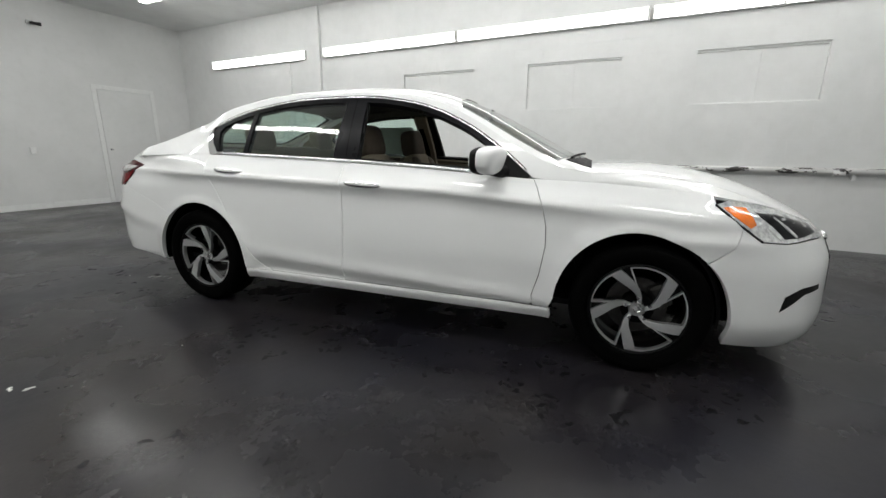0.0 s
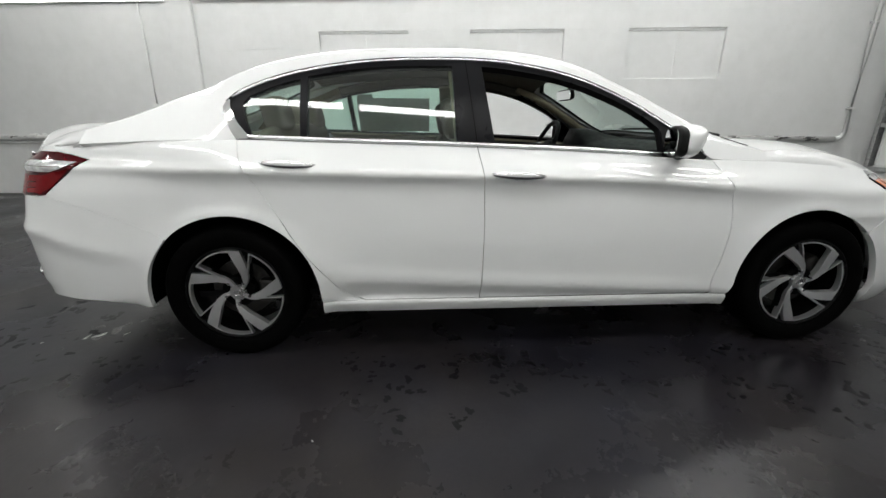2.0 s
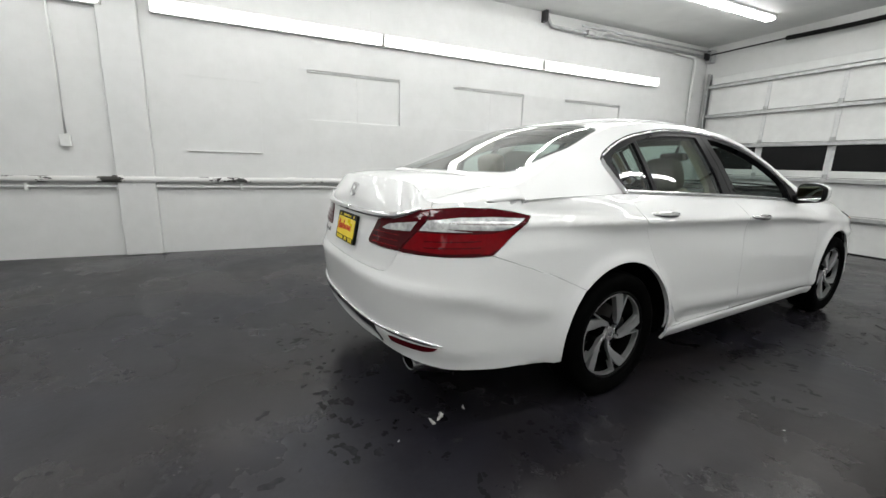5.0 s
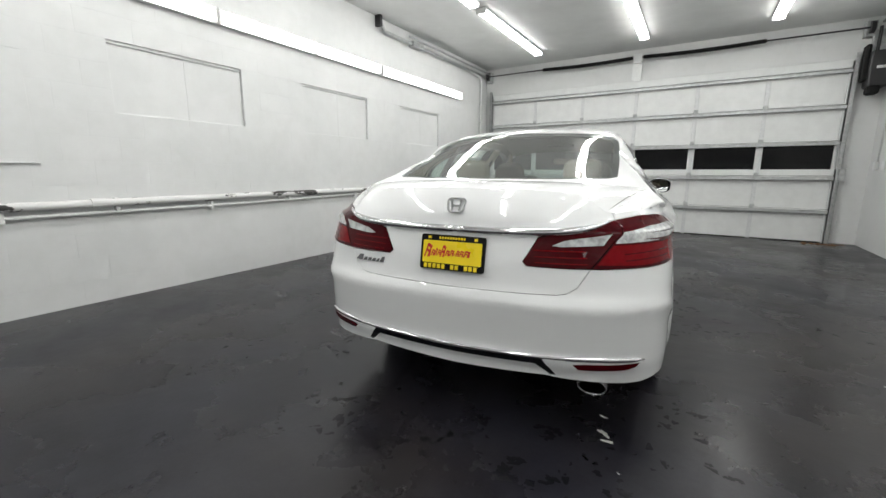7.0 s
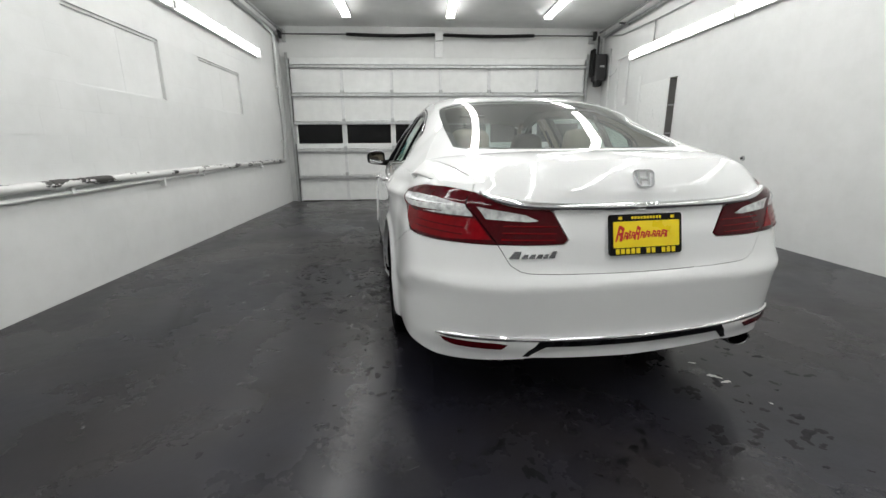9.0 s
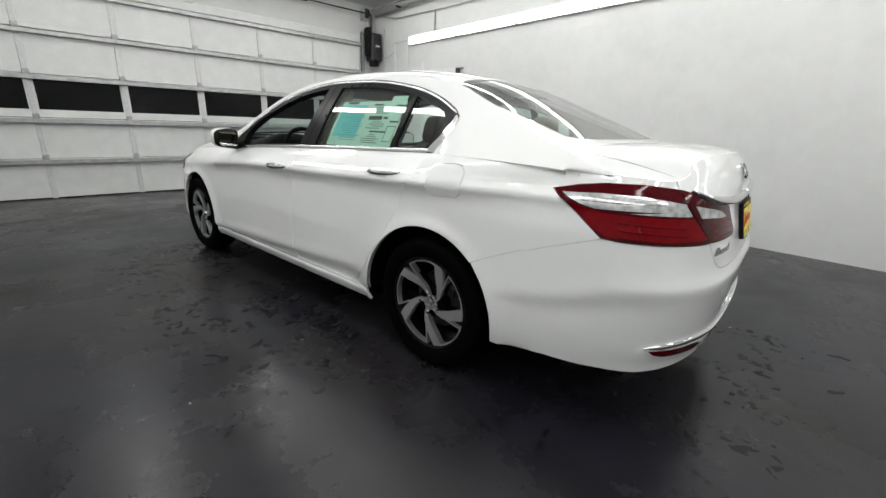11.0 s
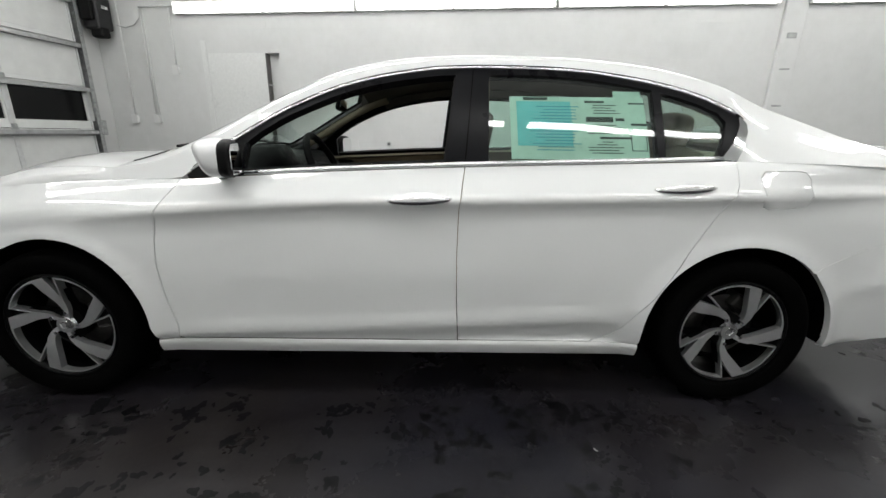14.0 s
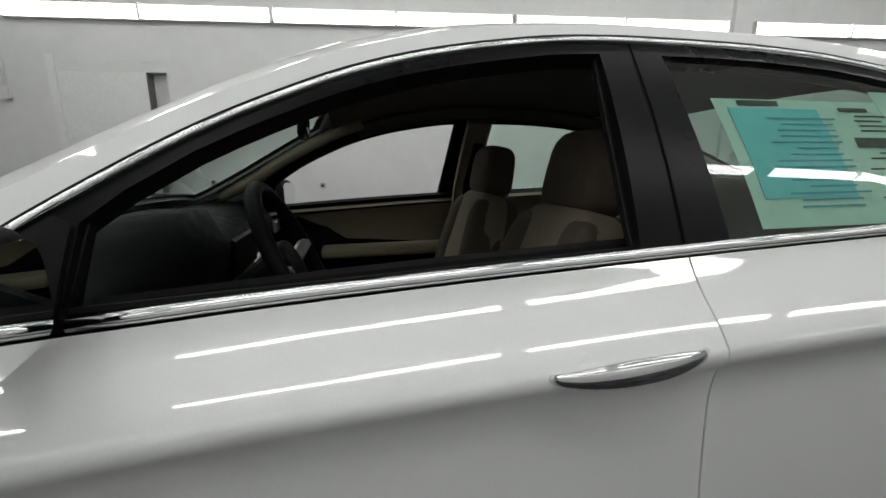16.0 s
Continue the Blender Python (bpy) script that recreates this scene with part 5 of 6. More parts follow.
def greenhouse(s):
    low = span(lambda y: top_z(y) + 0.0008, Y_DECK, -1.34, 10)
    body = [*low, *DLO_REAR, *DLO_TOP, *span(lambda y: top_z(y) + 0.0008, 0.90, 1.12, 4), *span(rail_z, 1.12, Y_DECK, 64)]
    panel("roof_side", lean, body, M_PAINT, side=s, gap=0.0, step=(0.05, 0.03), flange=0.03, center=0.9)
    base = [(y, top_z(y) + 0.004) for y in (0.80, 0.56, 0.30, 0.0, -0.25, -0.5, -0.75, -1.0, -1.31)]
    frame = [*DLO_REAR, *DLO_TOP[:-1], (0.83, 0.938), *base]
    inset = lambda y, d: dlo(y) - d
    rear_glass = [(-0.352, 1.000), *span(lambda y: inset(y, 0.030), -0.362, -1.030, 8), (-1.018, 1.027)]
    quarter = [(-1.050, 1.029), (-1.062, inset(-1.062, 0.034)), (-1.12, inset(-1.12, 0.033)), (-1.20, inset(-1.20, 0.034)), (-1.285, inset(-1.285, 0.038)), (-1.312, 1.170), (-1.290, 1.10), (-1.258, 1.034)]
    front = [(-0.180, 0.994), *span(lambda y: inset(y, 0.030), -0.224, 0.48, 14), (0.560, inset(0.56, 0.034)), (0.607, 1.066), (0.612, 0.958)]
    fr = panel("window_frame", lean, frame, M_GLOSSBLK, side=s, holes=[rear_glass, quarter, front], gap=0, lift=-0.004, flange=0.035, step=(0.05, 0.03), center=0.9, label="gloss black door frames and pillar")
    panel("rear_door_glass", lean, rear_glass, M_GLASS, fr, side=s, gap=-0.008, lift=-0.012, flange=0, step=(0.08, 0.05), center=0.9, label="closed green-tinted rear door glass")
    panel("quarter_glass", lean, quarter, M_GLASS, fr, side=s, gap=-0.008, lift=-0.012, flange=0, step=(0.08, 0.05), center=0.9, label="fixed green-tinted quarter glass")
    # black seal within the front opening
    seal = front
    part("window_seal", ribbon(lambda y, z: lean(y, z) + Vector((-0.022, 0, 0)), seal + seal[:1], 0.012, 0.004, 0.010, side=s), M_PLASTIC, fr)
    # bright trim along the belt and round the upper edge
    part("belt_trim", ribbon(lean, [(y, top_z(y) + 0.010) for y in [0.60 - i * 0.075 for i in range(26)]], 0.018, 0.008, side=s), M_CHROME, fr, "chrome belt strip", smooth=True)
    part("upper_trim", ribbon(lean, [(y, dlo(y) - 0.003) for y in [-1.36 + 2.17 * i / 60 for i in range(61)]], [0.013] * 12 + [0.011] * 49, 0.006, side=s), M_CHROME, fr, "chrome strip round the windows", smooth=True)
    part("window_gasket", ribbon(lean, [(y, dlo(y) + 0.005) for y in [-1.385 + 2.19 * i / 60 for i in range(61)]], 0.008, 0.0035, side=s), M_PLASTIC, fr, "black rubber gasket")
    panel("corner_trim", lean, [(-1.262, top_z(-1.27) + 0.002), *DLO_REAR, *DLO_TOP[:2], (-1.366, 1.182), (-1.362, 1.155), (-1.325, 1.09)], M_CHROME, fr, side=s, gap=0.0, lift=0.003, flange=0.008, step=(0.03, 0.03), center=0.9, label="broad chrome corner trim")
    panel("pillar_gap", lean, [(-0.262, 0.99), (-0.300, dlo(-0.30) - 0.004), (-0.296, dlo(-0.296) - 0.004), (-0.257, 0.99)], M_UNDER, fr, side=s, gap=0, lift=-0.0025, flange=0, step=(0.05, 0.05), center=0.9)
    # mirror
    c = Vector((0.905, 0.640, 1.013))
    bm = bmesh.new()
    bmesh.ops.create_uvsphere(bm, u_segments=28, v_segments=18, radius=1.0)
    for v in bm.verts:
        q = v.co
        e = [math.copysign(abs(k) ** 0.62, k) for k in q]
        taper = 1.0 - 0.18 * max(0.0, e[0])
        v.co = Vector((0.093 * e[0], ((0.060 + 0.024 * e[2]) if e[1] > 0 else 0.050) * e[1] - 0.021 * e[0], 0.071 * e[2] * taper))
    for v in bm.verts:
        v.co = Vector((s * (c.x + v.co.x), c.y + v.co.y, c.z + v.co.z))
    bmesh.ops.recalc_face_normals(bm, faces=bm.faces[:])
    mir = part("door_mirror", bm, M_PAINT, CAR, "white door mirror with a black back edge", smooth=True)
    bm = bmesh.new()
    bmesh.ops.create_uvsphere(bm, u_segments=28, v_segments=14, radius=1.0)
    for v in bm.verts:
        e = [math.copysign(abs(k) ** 0.55, k) for k in v.co]
        v.co = Vector((s * (c.x - 0.001 + 0.0915 * e[0]), c.y - 0.040 - 0.021 * e[0] + 0.028 * e[1], c.z - 0.002 + 0.069 * e[2] * (1 - 0.18 * max(0, e[0]))))
    part("mirror_rim", bm, M_PLASTIC, mir, "black mirror rim", smooth=True)
    bm = plate_solid(bmesh.new(), rounded_rect(0.150, 0.108, 0.035), 0, 0.003)
    bmesh.ops.transform(bm, matrix=Matrix.Translation((s * (c.x - 0.004), c.y - 0.0665, c.z - 0.003)) @ Euler((radians(90), 0, radians(s * -13))).to_matrix().to_4x4(), verts=bm.verts[:])
    part("mirror_glass", bm, plain_mirror(), mir, "mirror glass")
    bm = bmesh.new()
    add_tube(bm, [(s * 0.775, 0.69, 0.955), (s * 0.83, 0.665, 0.958), (s * 0.90, 0.645, 0.965)], [0.036, 0.028, 0.024], 10)
    part("mirror_stalk", bm, M_PLASTIC, mir, smooth=True)
    panel("mirror_sail", lean, [(0.618, top_z(0.618) + 0.004), (0.613, 1.062), (0.635, 1.075), (0.72, 1.018), (0.825, 0.940), (0.82, top_z(0.82) + 0.004)], M_PLASTIC, mir, side=s, gap=0, lift=0.001, flange=0.02, step=(0.05, 0.04), center=0.9)


def plain_mirror():
    m = bpy.data.materials.get("mirror glass") or plain("mirror glass", (0.85, 0.86, 0.86), 0.02, 1.0, grain=0.01, rvar=0.0)
    return m


for s in (1, -1):
    greenhouse(s)


def top():
    xr = lambda y: lean_x(y, rail_z(y))
    ys = [1.12 - i * (1.12 - Y_DECK) / 68 for i in range(69)]
    outline = [(xr(y), y) for y in ys] + [(-xr(y), y) for y in ys[::-1]]
    ws = [(0.700, 0.955), (0.52, 1.015), (0.28, 1.055), (0.0, 1.066), (-0.28, 1.055), (-0.52, 1.015), (-0.700, 0.955), (-0.665, 0.78), (-0.60, 0.54), (-0.548, 0.385), (-0.40, 0.342), (-0.2, 0.320), (0, 0.314), (0.2, 0.320), (0.40, 0.342), (0.548, 0.385), (0.60, 0.54), (0.665, 0.78)]
    bl = [(0.600, -1.868), (0.560, -1.902), (0.400, -1.930), (0.200, -1.942), (0.000, -1.946), (-0.200, -1.942), (-0.400, -1.930), (-0.560, -1.902), (-0.600, -1.868), (-0.594, -1.600), (-0.580, -1.400), (-0.568, -1.310), (-0.540, -1.275), (-0.300, -1.235), (0.000, -1.222), (0.300, -1.235), (0.540, -1.275), (0.568, -1.310), (0.580, -1.400), (0.594, -1.600)]
    roof = panel("roof", lambda u, v: over(u, v), outline, M_PAINT, holes=[ws, bl], gap=0.0, step=(0.05, 0.05), flange=0.02, center=0.9)
    w = panel("windscreen", lambda u, v: over(u, v), ws, M_SCREEN, gap=0.001, lift=-0.004, flange=0, step=(0.06, 0.06), center=0.9, label="green-tinted windscreen")
    b = panel("back_window", lambda u, v: over(u, v), bl, M_SCREEN, gap=0.001, lift=-0.004, flange=0, step=(0.06, 0.06), center=0.9, label="green-tinted back window")
    for ob, loop, d in ((w, ws, 0.028), (b, bl, 0.030)):
        panel("glass_border", lambda u, v: over(u, v), loop, M_GLOSSBLK, ob, holes=[shrink(loop, d)], gap=0, lift=-0.007, flange=0, step=(0.06, 0.06), center=0.9, label="black printed glass border")
    panel("cowl", lambda u, v: over(u, v), [(-0.64, 0.99), (-0.52, 1.023), (-0.28, 1.062), (0, 1.072), (0.28, 1.062), (0.52, 1.023), (0.64, 0.99), (0.66, 1.118), (-0.66, 1.118)], M_PLASTIC, CAR, gap=0, lift=0.003, flange=0.004, step=(0.06, 0.04), center=0.9, label="black cowl under the windscreen")
    for x0, x1 in ((-0.50, 0.05), (0.02, 0.58)):
        part("wiper", tube([(x0 + (x1 - x0) * t, 1.06 - 0.05 * abs(x0 + (x1 - x0) * t) ** 1.5 * 2.5 + 0.01, over(x0 + (x1 - x0) * t, 1.04).z + 0.018) for t in (0, 0.25, 0.5, 0.75, 1)], 0.007, 6), M_PLASTIC, CAR)
    return roof


top()


# ---- underbody and wheel wells ----
def underbody():
    bm = bmesh.new()
    add_box(bm, (-0.66, -2.20, 0.24), (0.66, 2.10, 0.28), 0.02)
    add_box(bm, (-0.80, -0.95, 0.20), (0.80, 0.95, 0.28), 0.02)
    add_box(bm, (-0.42, -2.25, 0.24), (0.40, -1.75, 0.42), 0.05, 2)
    floor_pan = part("floor_pan", bm, M_UNDER, CAR)
    for yc, rx in WHEEL_ARCHES:
        for s in (1, -1):
            bm = bmesh.new()
            n, rows = 22, []
            for i in range(n + 1):
                a = radians(-7 + 194 * i / n)
                edge_x = shell(yc + rx * math.cos(a), 0.315 + 0.388 * math.sin(a)).x
                rows.append([bm.verts.new((s * x, yc + (r - 0.388 + rx) * math.cos(a), 0.315 + r * math.sin(a))) for x, r in ((edge_x - 0.010, 0.388), (min(0.855, edge_x - 0.03), 0.41), (0.55, 0.41))])
            for r0, r1 in zip(rows, rows[1:]):
                for j in (0, 1):
                    bm.faces.new((r0[j], r1[j], r1[j + 1], r0[j + 1]))
            hub = bm.verts.new((s * 0.55, yc, 0.30))
            for r0, r1 in zip(rows, rows[1:]):
                bm.faces.new((r0[2], r1[2], hub))
            part("wheel_liner", bm, M_UNDER, CAR, smooth=True)
    part("bulkhead", box((-0.78, 1.08, 0.28), (0.78, 1.12, 0.93)), M_UNDER, CAR)
    part("bulkhead", box((-0.68, -1.90, 0.28), (0.68, -1.86, 0.99)), M_UNDER, CAR)


underbody()


# ---- wheels ----
def polar(r, deg):
    return (r * math.cos(radians(deg)), r * math.sin(radians(deg)))


def build_wheel():
    """A wheel about its hub, its face towards +x. Tyre, black rim, machined blades, cap, nuts and disc."""
    prof = [(0.228, -0.085), (0.242, -0.098), (0.275, -0.104), (0.303, -0.098), (0.317, -0.082), (0.322, -0.05), (0.322, 0.05), (0.317, 0.082), (0.303, 0.098), (0.288, 0.102), (0.275, 0.1035), (0.262, 0.1005), (0.245, 0.098), (0.232, 0.090), (0.224, 0.070), (0.224, -0.07)]
    n = 72
    bm = bmesh.new()
    rings = [[bm.verts.new((w, r * math.cos(2 * math.pi * j / n), r * math.sin(2 * math.pi * j / n))) for j in range(n)] for r, w in prof]
    for i in range(len(rings)):
        a, b = rings[i - 1], rings[i]
        for j in range(n):
            bm.faces.new((a[j], a[(j + 1) % n], b[(j + 1) % n], b[j]))
    bmesh.ops.recalc_face_normals(bm, faces=bm.faces[:])
    wheel = part("wheel", bm, M_TYRE, None, smooth=True)
    # rim barrel and backing dish
    bm = bmesh.new()
    prof = [(0.2305, 0.086), (0.224, 0.090), (0.2185, 0.087), (0.213, 0.070), (0.206, 0.0), (0.204, -0.08), (0.230, -0.088)]
    rings = [[bm.verts.new((w, r * math.cos(2 * math.pi * j / n), r * math.sin(2 * math.pi * j / n))) for j in range(n)] for r, w in prof]
    for a, b in zip(rings, rings[1:]):
        for j in range(n):
            bm.faces.new((a[j], a[(j + 1) % n], b[(j + 1) % n], b[j]))
    bmesh.ops.recalc_face_normals(bm, faces=bm.faces[:])
    rim = part("rim", bm, M_BLKALLOY, wheel, "black alloy rim with machined swept spokes", smooth=True)
    part("rim_lip", tube([(0.088, 0.2225 * math.cos(2 * math.pi * j / 60), 0.2225 * math.sin(2 * math.pi * j / 60)) for j in range(60)], 0.0035, 6, True), M_BLKALLOY, rim, smooth=True)
    R = 0.2165

    def strip(left, right, x0, x1):
        """A solid strip between two lines of as many points, given as (angle, radius); its face dips towards the hub."""
        bm = bmesh.new()
        rows = []
        for (a, r), (b, q) in zip(left, right):
            row = []
            for ang, rad in ((a, r), (b, q)):
                y, z = polar(R * rad, ang)
                dip = 0.020 * (1 - min(1.0, rad)) ** 1.5
                row += [bm.verts.new((x0 - dip, y, z)), bm.verts.new((x1 - dip, y, z))]
            rows.append(row)
        for m, n in zip(rows, rows[1:]):
            for f in ((0, 1), (1, 3), (3, 2), (2, 0)):
                bm.faces.new((m[f[0]], m[f[1]], n[f[1]], n[f[0]]))
        for m in (rows[0], rows[-1]):
            bm.faces.new((m[0], m[1], m[3], m[2]))
        bmesh.ops.recalc_face_normals(bm, faces=bm.faces[:])
        return bm

    thin_line = curve((0.0, 0.985), (3.0, 0.76), (6.0, 0.60), (11.0, 0.44), (20.0, 0.29), (30.0, 0.20))
    wide = lambda a, d: math.degrees(d / (R * thin_line(a)))
    for k in range(5):
        t0 = 72 * k
        turn = lambda line: [(t0 - a, r) for a, r in line]
        # dark web between the blade of one opening and the thin edge of the next
        part("spoke", strip(turn([(59, 0.97), (64, 0.85), (71, 0.69), (78, 0.56), (86, 0.46), (96, 0.30), (108, 0.12)]), turn([(73, 0.97), (75, 0.82), (77.5, 0.69), (82, 0.56), (90, 0.45), (101, 0.30), (118, 0.12)]), 0.030, 0.064), M_BLKALLOY, rim)
        # machined face: a swept blade, and a thin arc along the rim
        part("blade_face", strip(turn([(46, 0.987), (48, 0.87), (52, 0.71), (58, 0.58), (67, 0.45), (78, 0.32), (88, 0.15)]), turn([(60, 0.987), (65, 0.85), (72, 0.69), (79, 0.56), (87, 0.46), (97, 0.32), (114, 0.15)]), 0.056, 0.084), M_ALLOY, rim)
        arc = [47 * i / 14 for i in range(15)]
        part("blade_arc", strip(turn([(a, 0.988) for a in arc]), turn([(a + 0.3, 0.962 - 0.028 * (a / 47) ** 6) for a in arc]), 0.056, 0.0842), M_ALLOY, rim)
        steps = [30 * i / 12 for i in range(13)]
        part("blade_edge", strip(turn([(a - wide(a, 0.0033), thin_line(a)) for a in steps]), turn([(a + wide(a, 0.0033), thin_line(a)) for a in steps]), 0.048, 0.0832), M_ALLOY, rim)
    cap = bmesh.new()
    bmesh.ops.create_cone(cap, cap_ends=True, segments=28, radius1=0.040, radius2=0.034, depth=0.014, matrix=Matrix.Translation((0.064, 0, 0)) @ Matrix.Rotation(radians(90), 4, "Y"))
    cap = part("hub_cap", cap, M_SILVER, rim, "silver hub cap", smooth=False)
    part("cap_mark", tube([(0.0722, 0.015 * x * (1 + 0.12 * y), 0.013 * y) for x, y in rounded_rect(2, 2, 0.5, 3)], 0.0018, 5, True), M_CHROME, cap)
    for k in range(5):
        y, z = polar(0.057, 60 + 72 * k)
        part("wheel_nut", rod((0.040, y, z), (0.074, y, z), 0.0085, 6), M_CHROME, rim)
    disc = bmesh.new()
    bmesh.ops.create_cone(disc, cap_ends=True, segments=40, radius1=0.140, radius2=0.140, depth=0.022, matrix=Matrix.Translation((-0.01, 0, 0)) @ Matrix.Rotation(radians(90), 4, "Y"))
    part("brake_disc", disc, M_DISC, wheel, "steel brake disc")
    part("caliper", box((-0.04, 0.085, -0.06), (0.035, 0.155, 0.06), 0.015, 2), M_DISC, wheel)
    part("hub_drum", rod((-0.05, 0, 0), (0.055, 0, 0), 0.075, 24), M_UNDER, wheel)
    return wheel


def place_wheels():
    first = build_wheel()
    spots = [(0.787, 1.388, 32), (0.787, -1.388, -5), (-0.787, 1.388, 14.5), (-0.787, -1.388, 54.5)]
    for i, (x, y, turn) in enumerate(spots):
        m = Matrix.Translation((x, y, HUB_Z)) @ Matrix.Rotation(0 if x > 0 else math.pi, 4, "Z") @ Matrix.Rotation(radians(turn), 4, "X")
        ob = first if i == 0 else copy_thing(first, m)
        ob.parent = CAR
        ob.matrix_basis = m


place_wheels()


# ---- cabin ----
def soft(bm, center, size, power=0.55, shape=None, rot=None):
    """A cushion: a rounded block."""
    r = bmesh.ops.create_uvsphere(bm, u_segments=24, v_segments=16, radius=1.0)
    for v in r["verts"]:
        e = [math.copysign(abs(k) ** power, k) for k in v.co]
        q = Vector((e[0] * size[0] / 2, e[1] * size[1] / 2, e[2] * size[2] / 2))
        if shape:
            q = shape(q)
        if rot is not None:
            q = rot @ q
        v.co = q + Vector(center)
    return bm


def front_seat(x):
    lean_m = Matrix.Rotation(radians(16), 3, "X")
    back = bmesh.new()
    soft(back, (x, -0.235, 0.755), (0.48, 0.15, 0.56), 0.42, lambda q: Vector((q.x * (1 - 0.22 * max(0, q.z) / 0.31), q.y, q.z)), lean_m)
    seat = part("front_seat", back, M_CLOTH, CAR, "beige cloth front seat with dark brown sides", smooth=True)
    for s in (-1, 1):
        bm = bmesh.new()
        soft(bm, (x + s * 0.185, -0.220, 0.745), (0.12, 0.17, 0.53), 0.5, lambda q: Vector((q.x - s * 0.06 * max(0, q.z) / 0.29, q.y, q.z)), lean_m)
        part("seat_bolster", bm, M_CLOTH2, seat, "brown seat bolster", smooth=True)
    bm = bmesh.new()
    soft(bm, (x, -0.260, 0.755), (0.47, 0.13, 0.545), 0.42, lambda q: Vector((q.x * (1 - 0.24 * max(0, q.z) / 0.31), q.y - 0.025, q.z)), lean_m)
    part("seat_back_shell", bm, M_CLOTH2, seat, smooth=True)
    bm = bmesh.new()
    soft(bm, (x, -0.335, 1.110), (0.265, 0.135, 0.215), 0.5, lambda q: Vector((q.x * (1 - 0.12 * q.z / 0.09), q.y, q.z)), Matrix.Rotation(radians(10), 3, "X"))
    part("headrest", bm, M_CLOTH2, seat, "brown cloth headrest", smooth=True)
    for s in (-1, 1):
        part("headrest_post", rod((x + s * 0.06, -0.31, 0.96), (x + s * 0.06, -0.33, 1.08), 0.007, 8), M_CHROME, seat)
    bm = bmesh.new()
    soft(bm, (x, 0.07, 0.52), (0.50, 0.56, 0.17), 0.45)
    part("seat_cushion", bm, M_CLOTH, seat, smooth=True)


for x in (-0.365, 0.365):
    front_seat(x)


def rear_bench():
    bm = bmesh.new()
    soft(bm, (0, -0.79, 0.50), (1.34, 0.40, 0.20), 0.35)
    bench = part("rear_bench", bm, M_CLOTH, CAR, "beige cloth rear bench seat", smooth=True)
    bm = bmesh.new()
    soft(bm, (0, -1.245, 0.895), (1.30, 0.15, 0.36), 0.35, None, Matrix.Rotation(radians(20), 3, "X"))
    part("bench_back", bm, M_CLOTH, bench, smooth=True)
    for x in (-0.37, 0.37):
        bm = bmesh.new()
        soft(bm, (x, -1.265, 1.130), (0.23, 0.12, 0.17), 0.5, None, Matrix.Rotation(radians(12), 3, "X"))
        part("headrest", bm, M_CLOTH, bench, "beige cloth headrest", smooth=True)
    part("parcel_shelf", box((-0.62, -1.90, 1.000), (0.62, -1.36, 1.020), 0.006), M_BEIGE, CAR)


rear_bench()


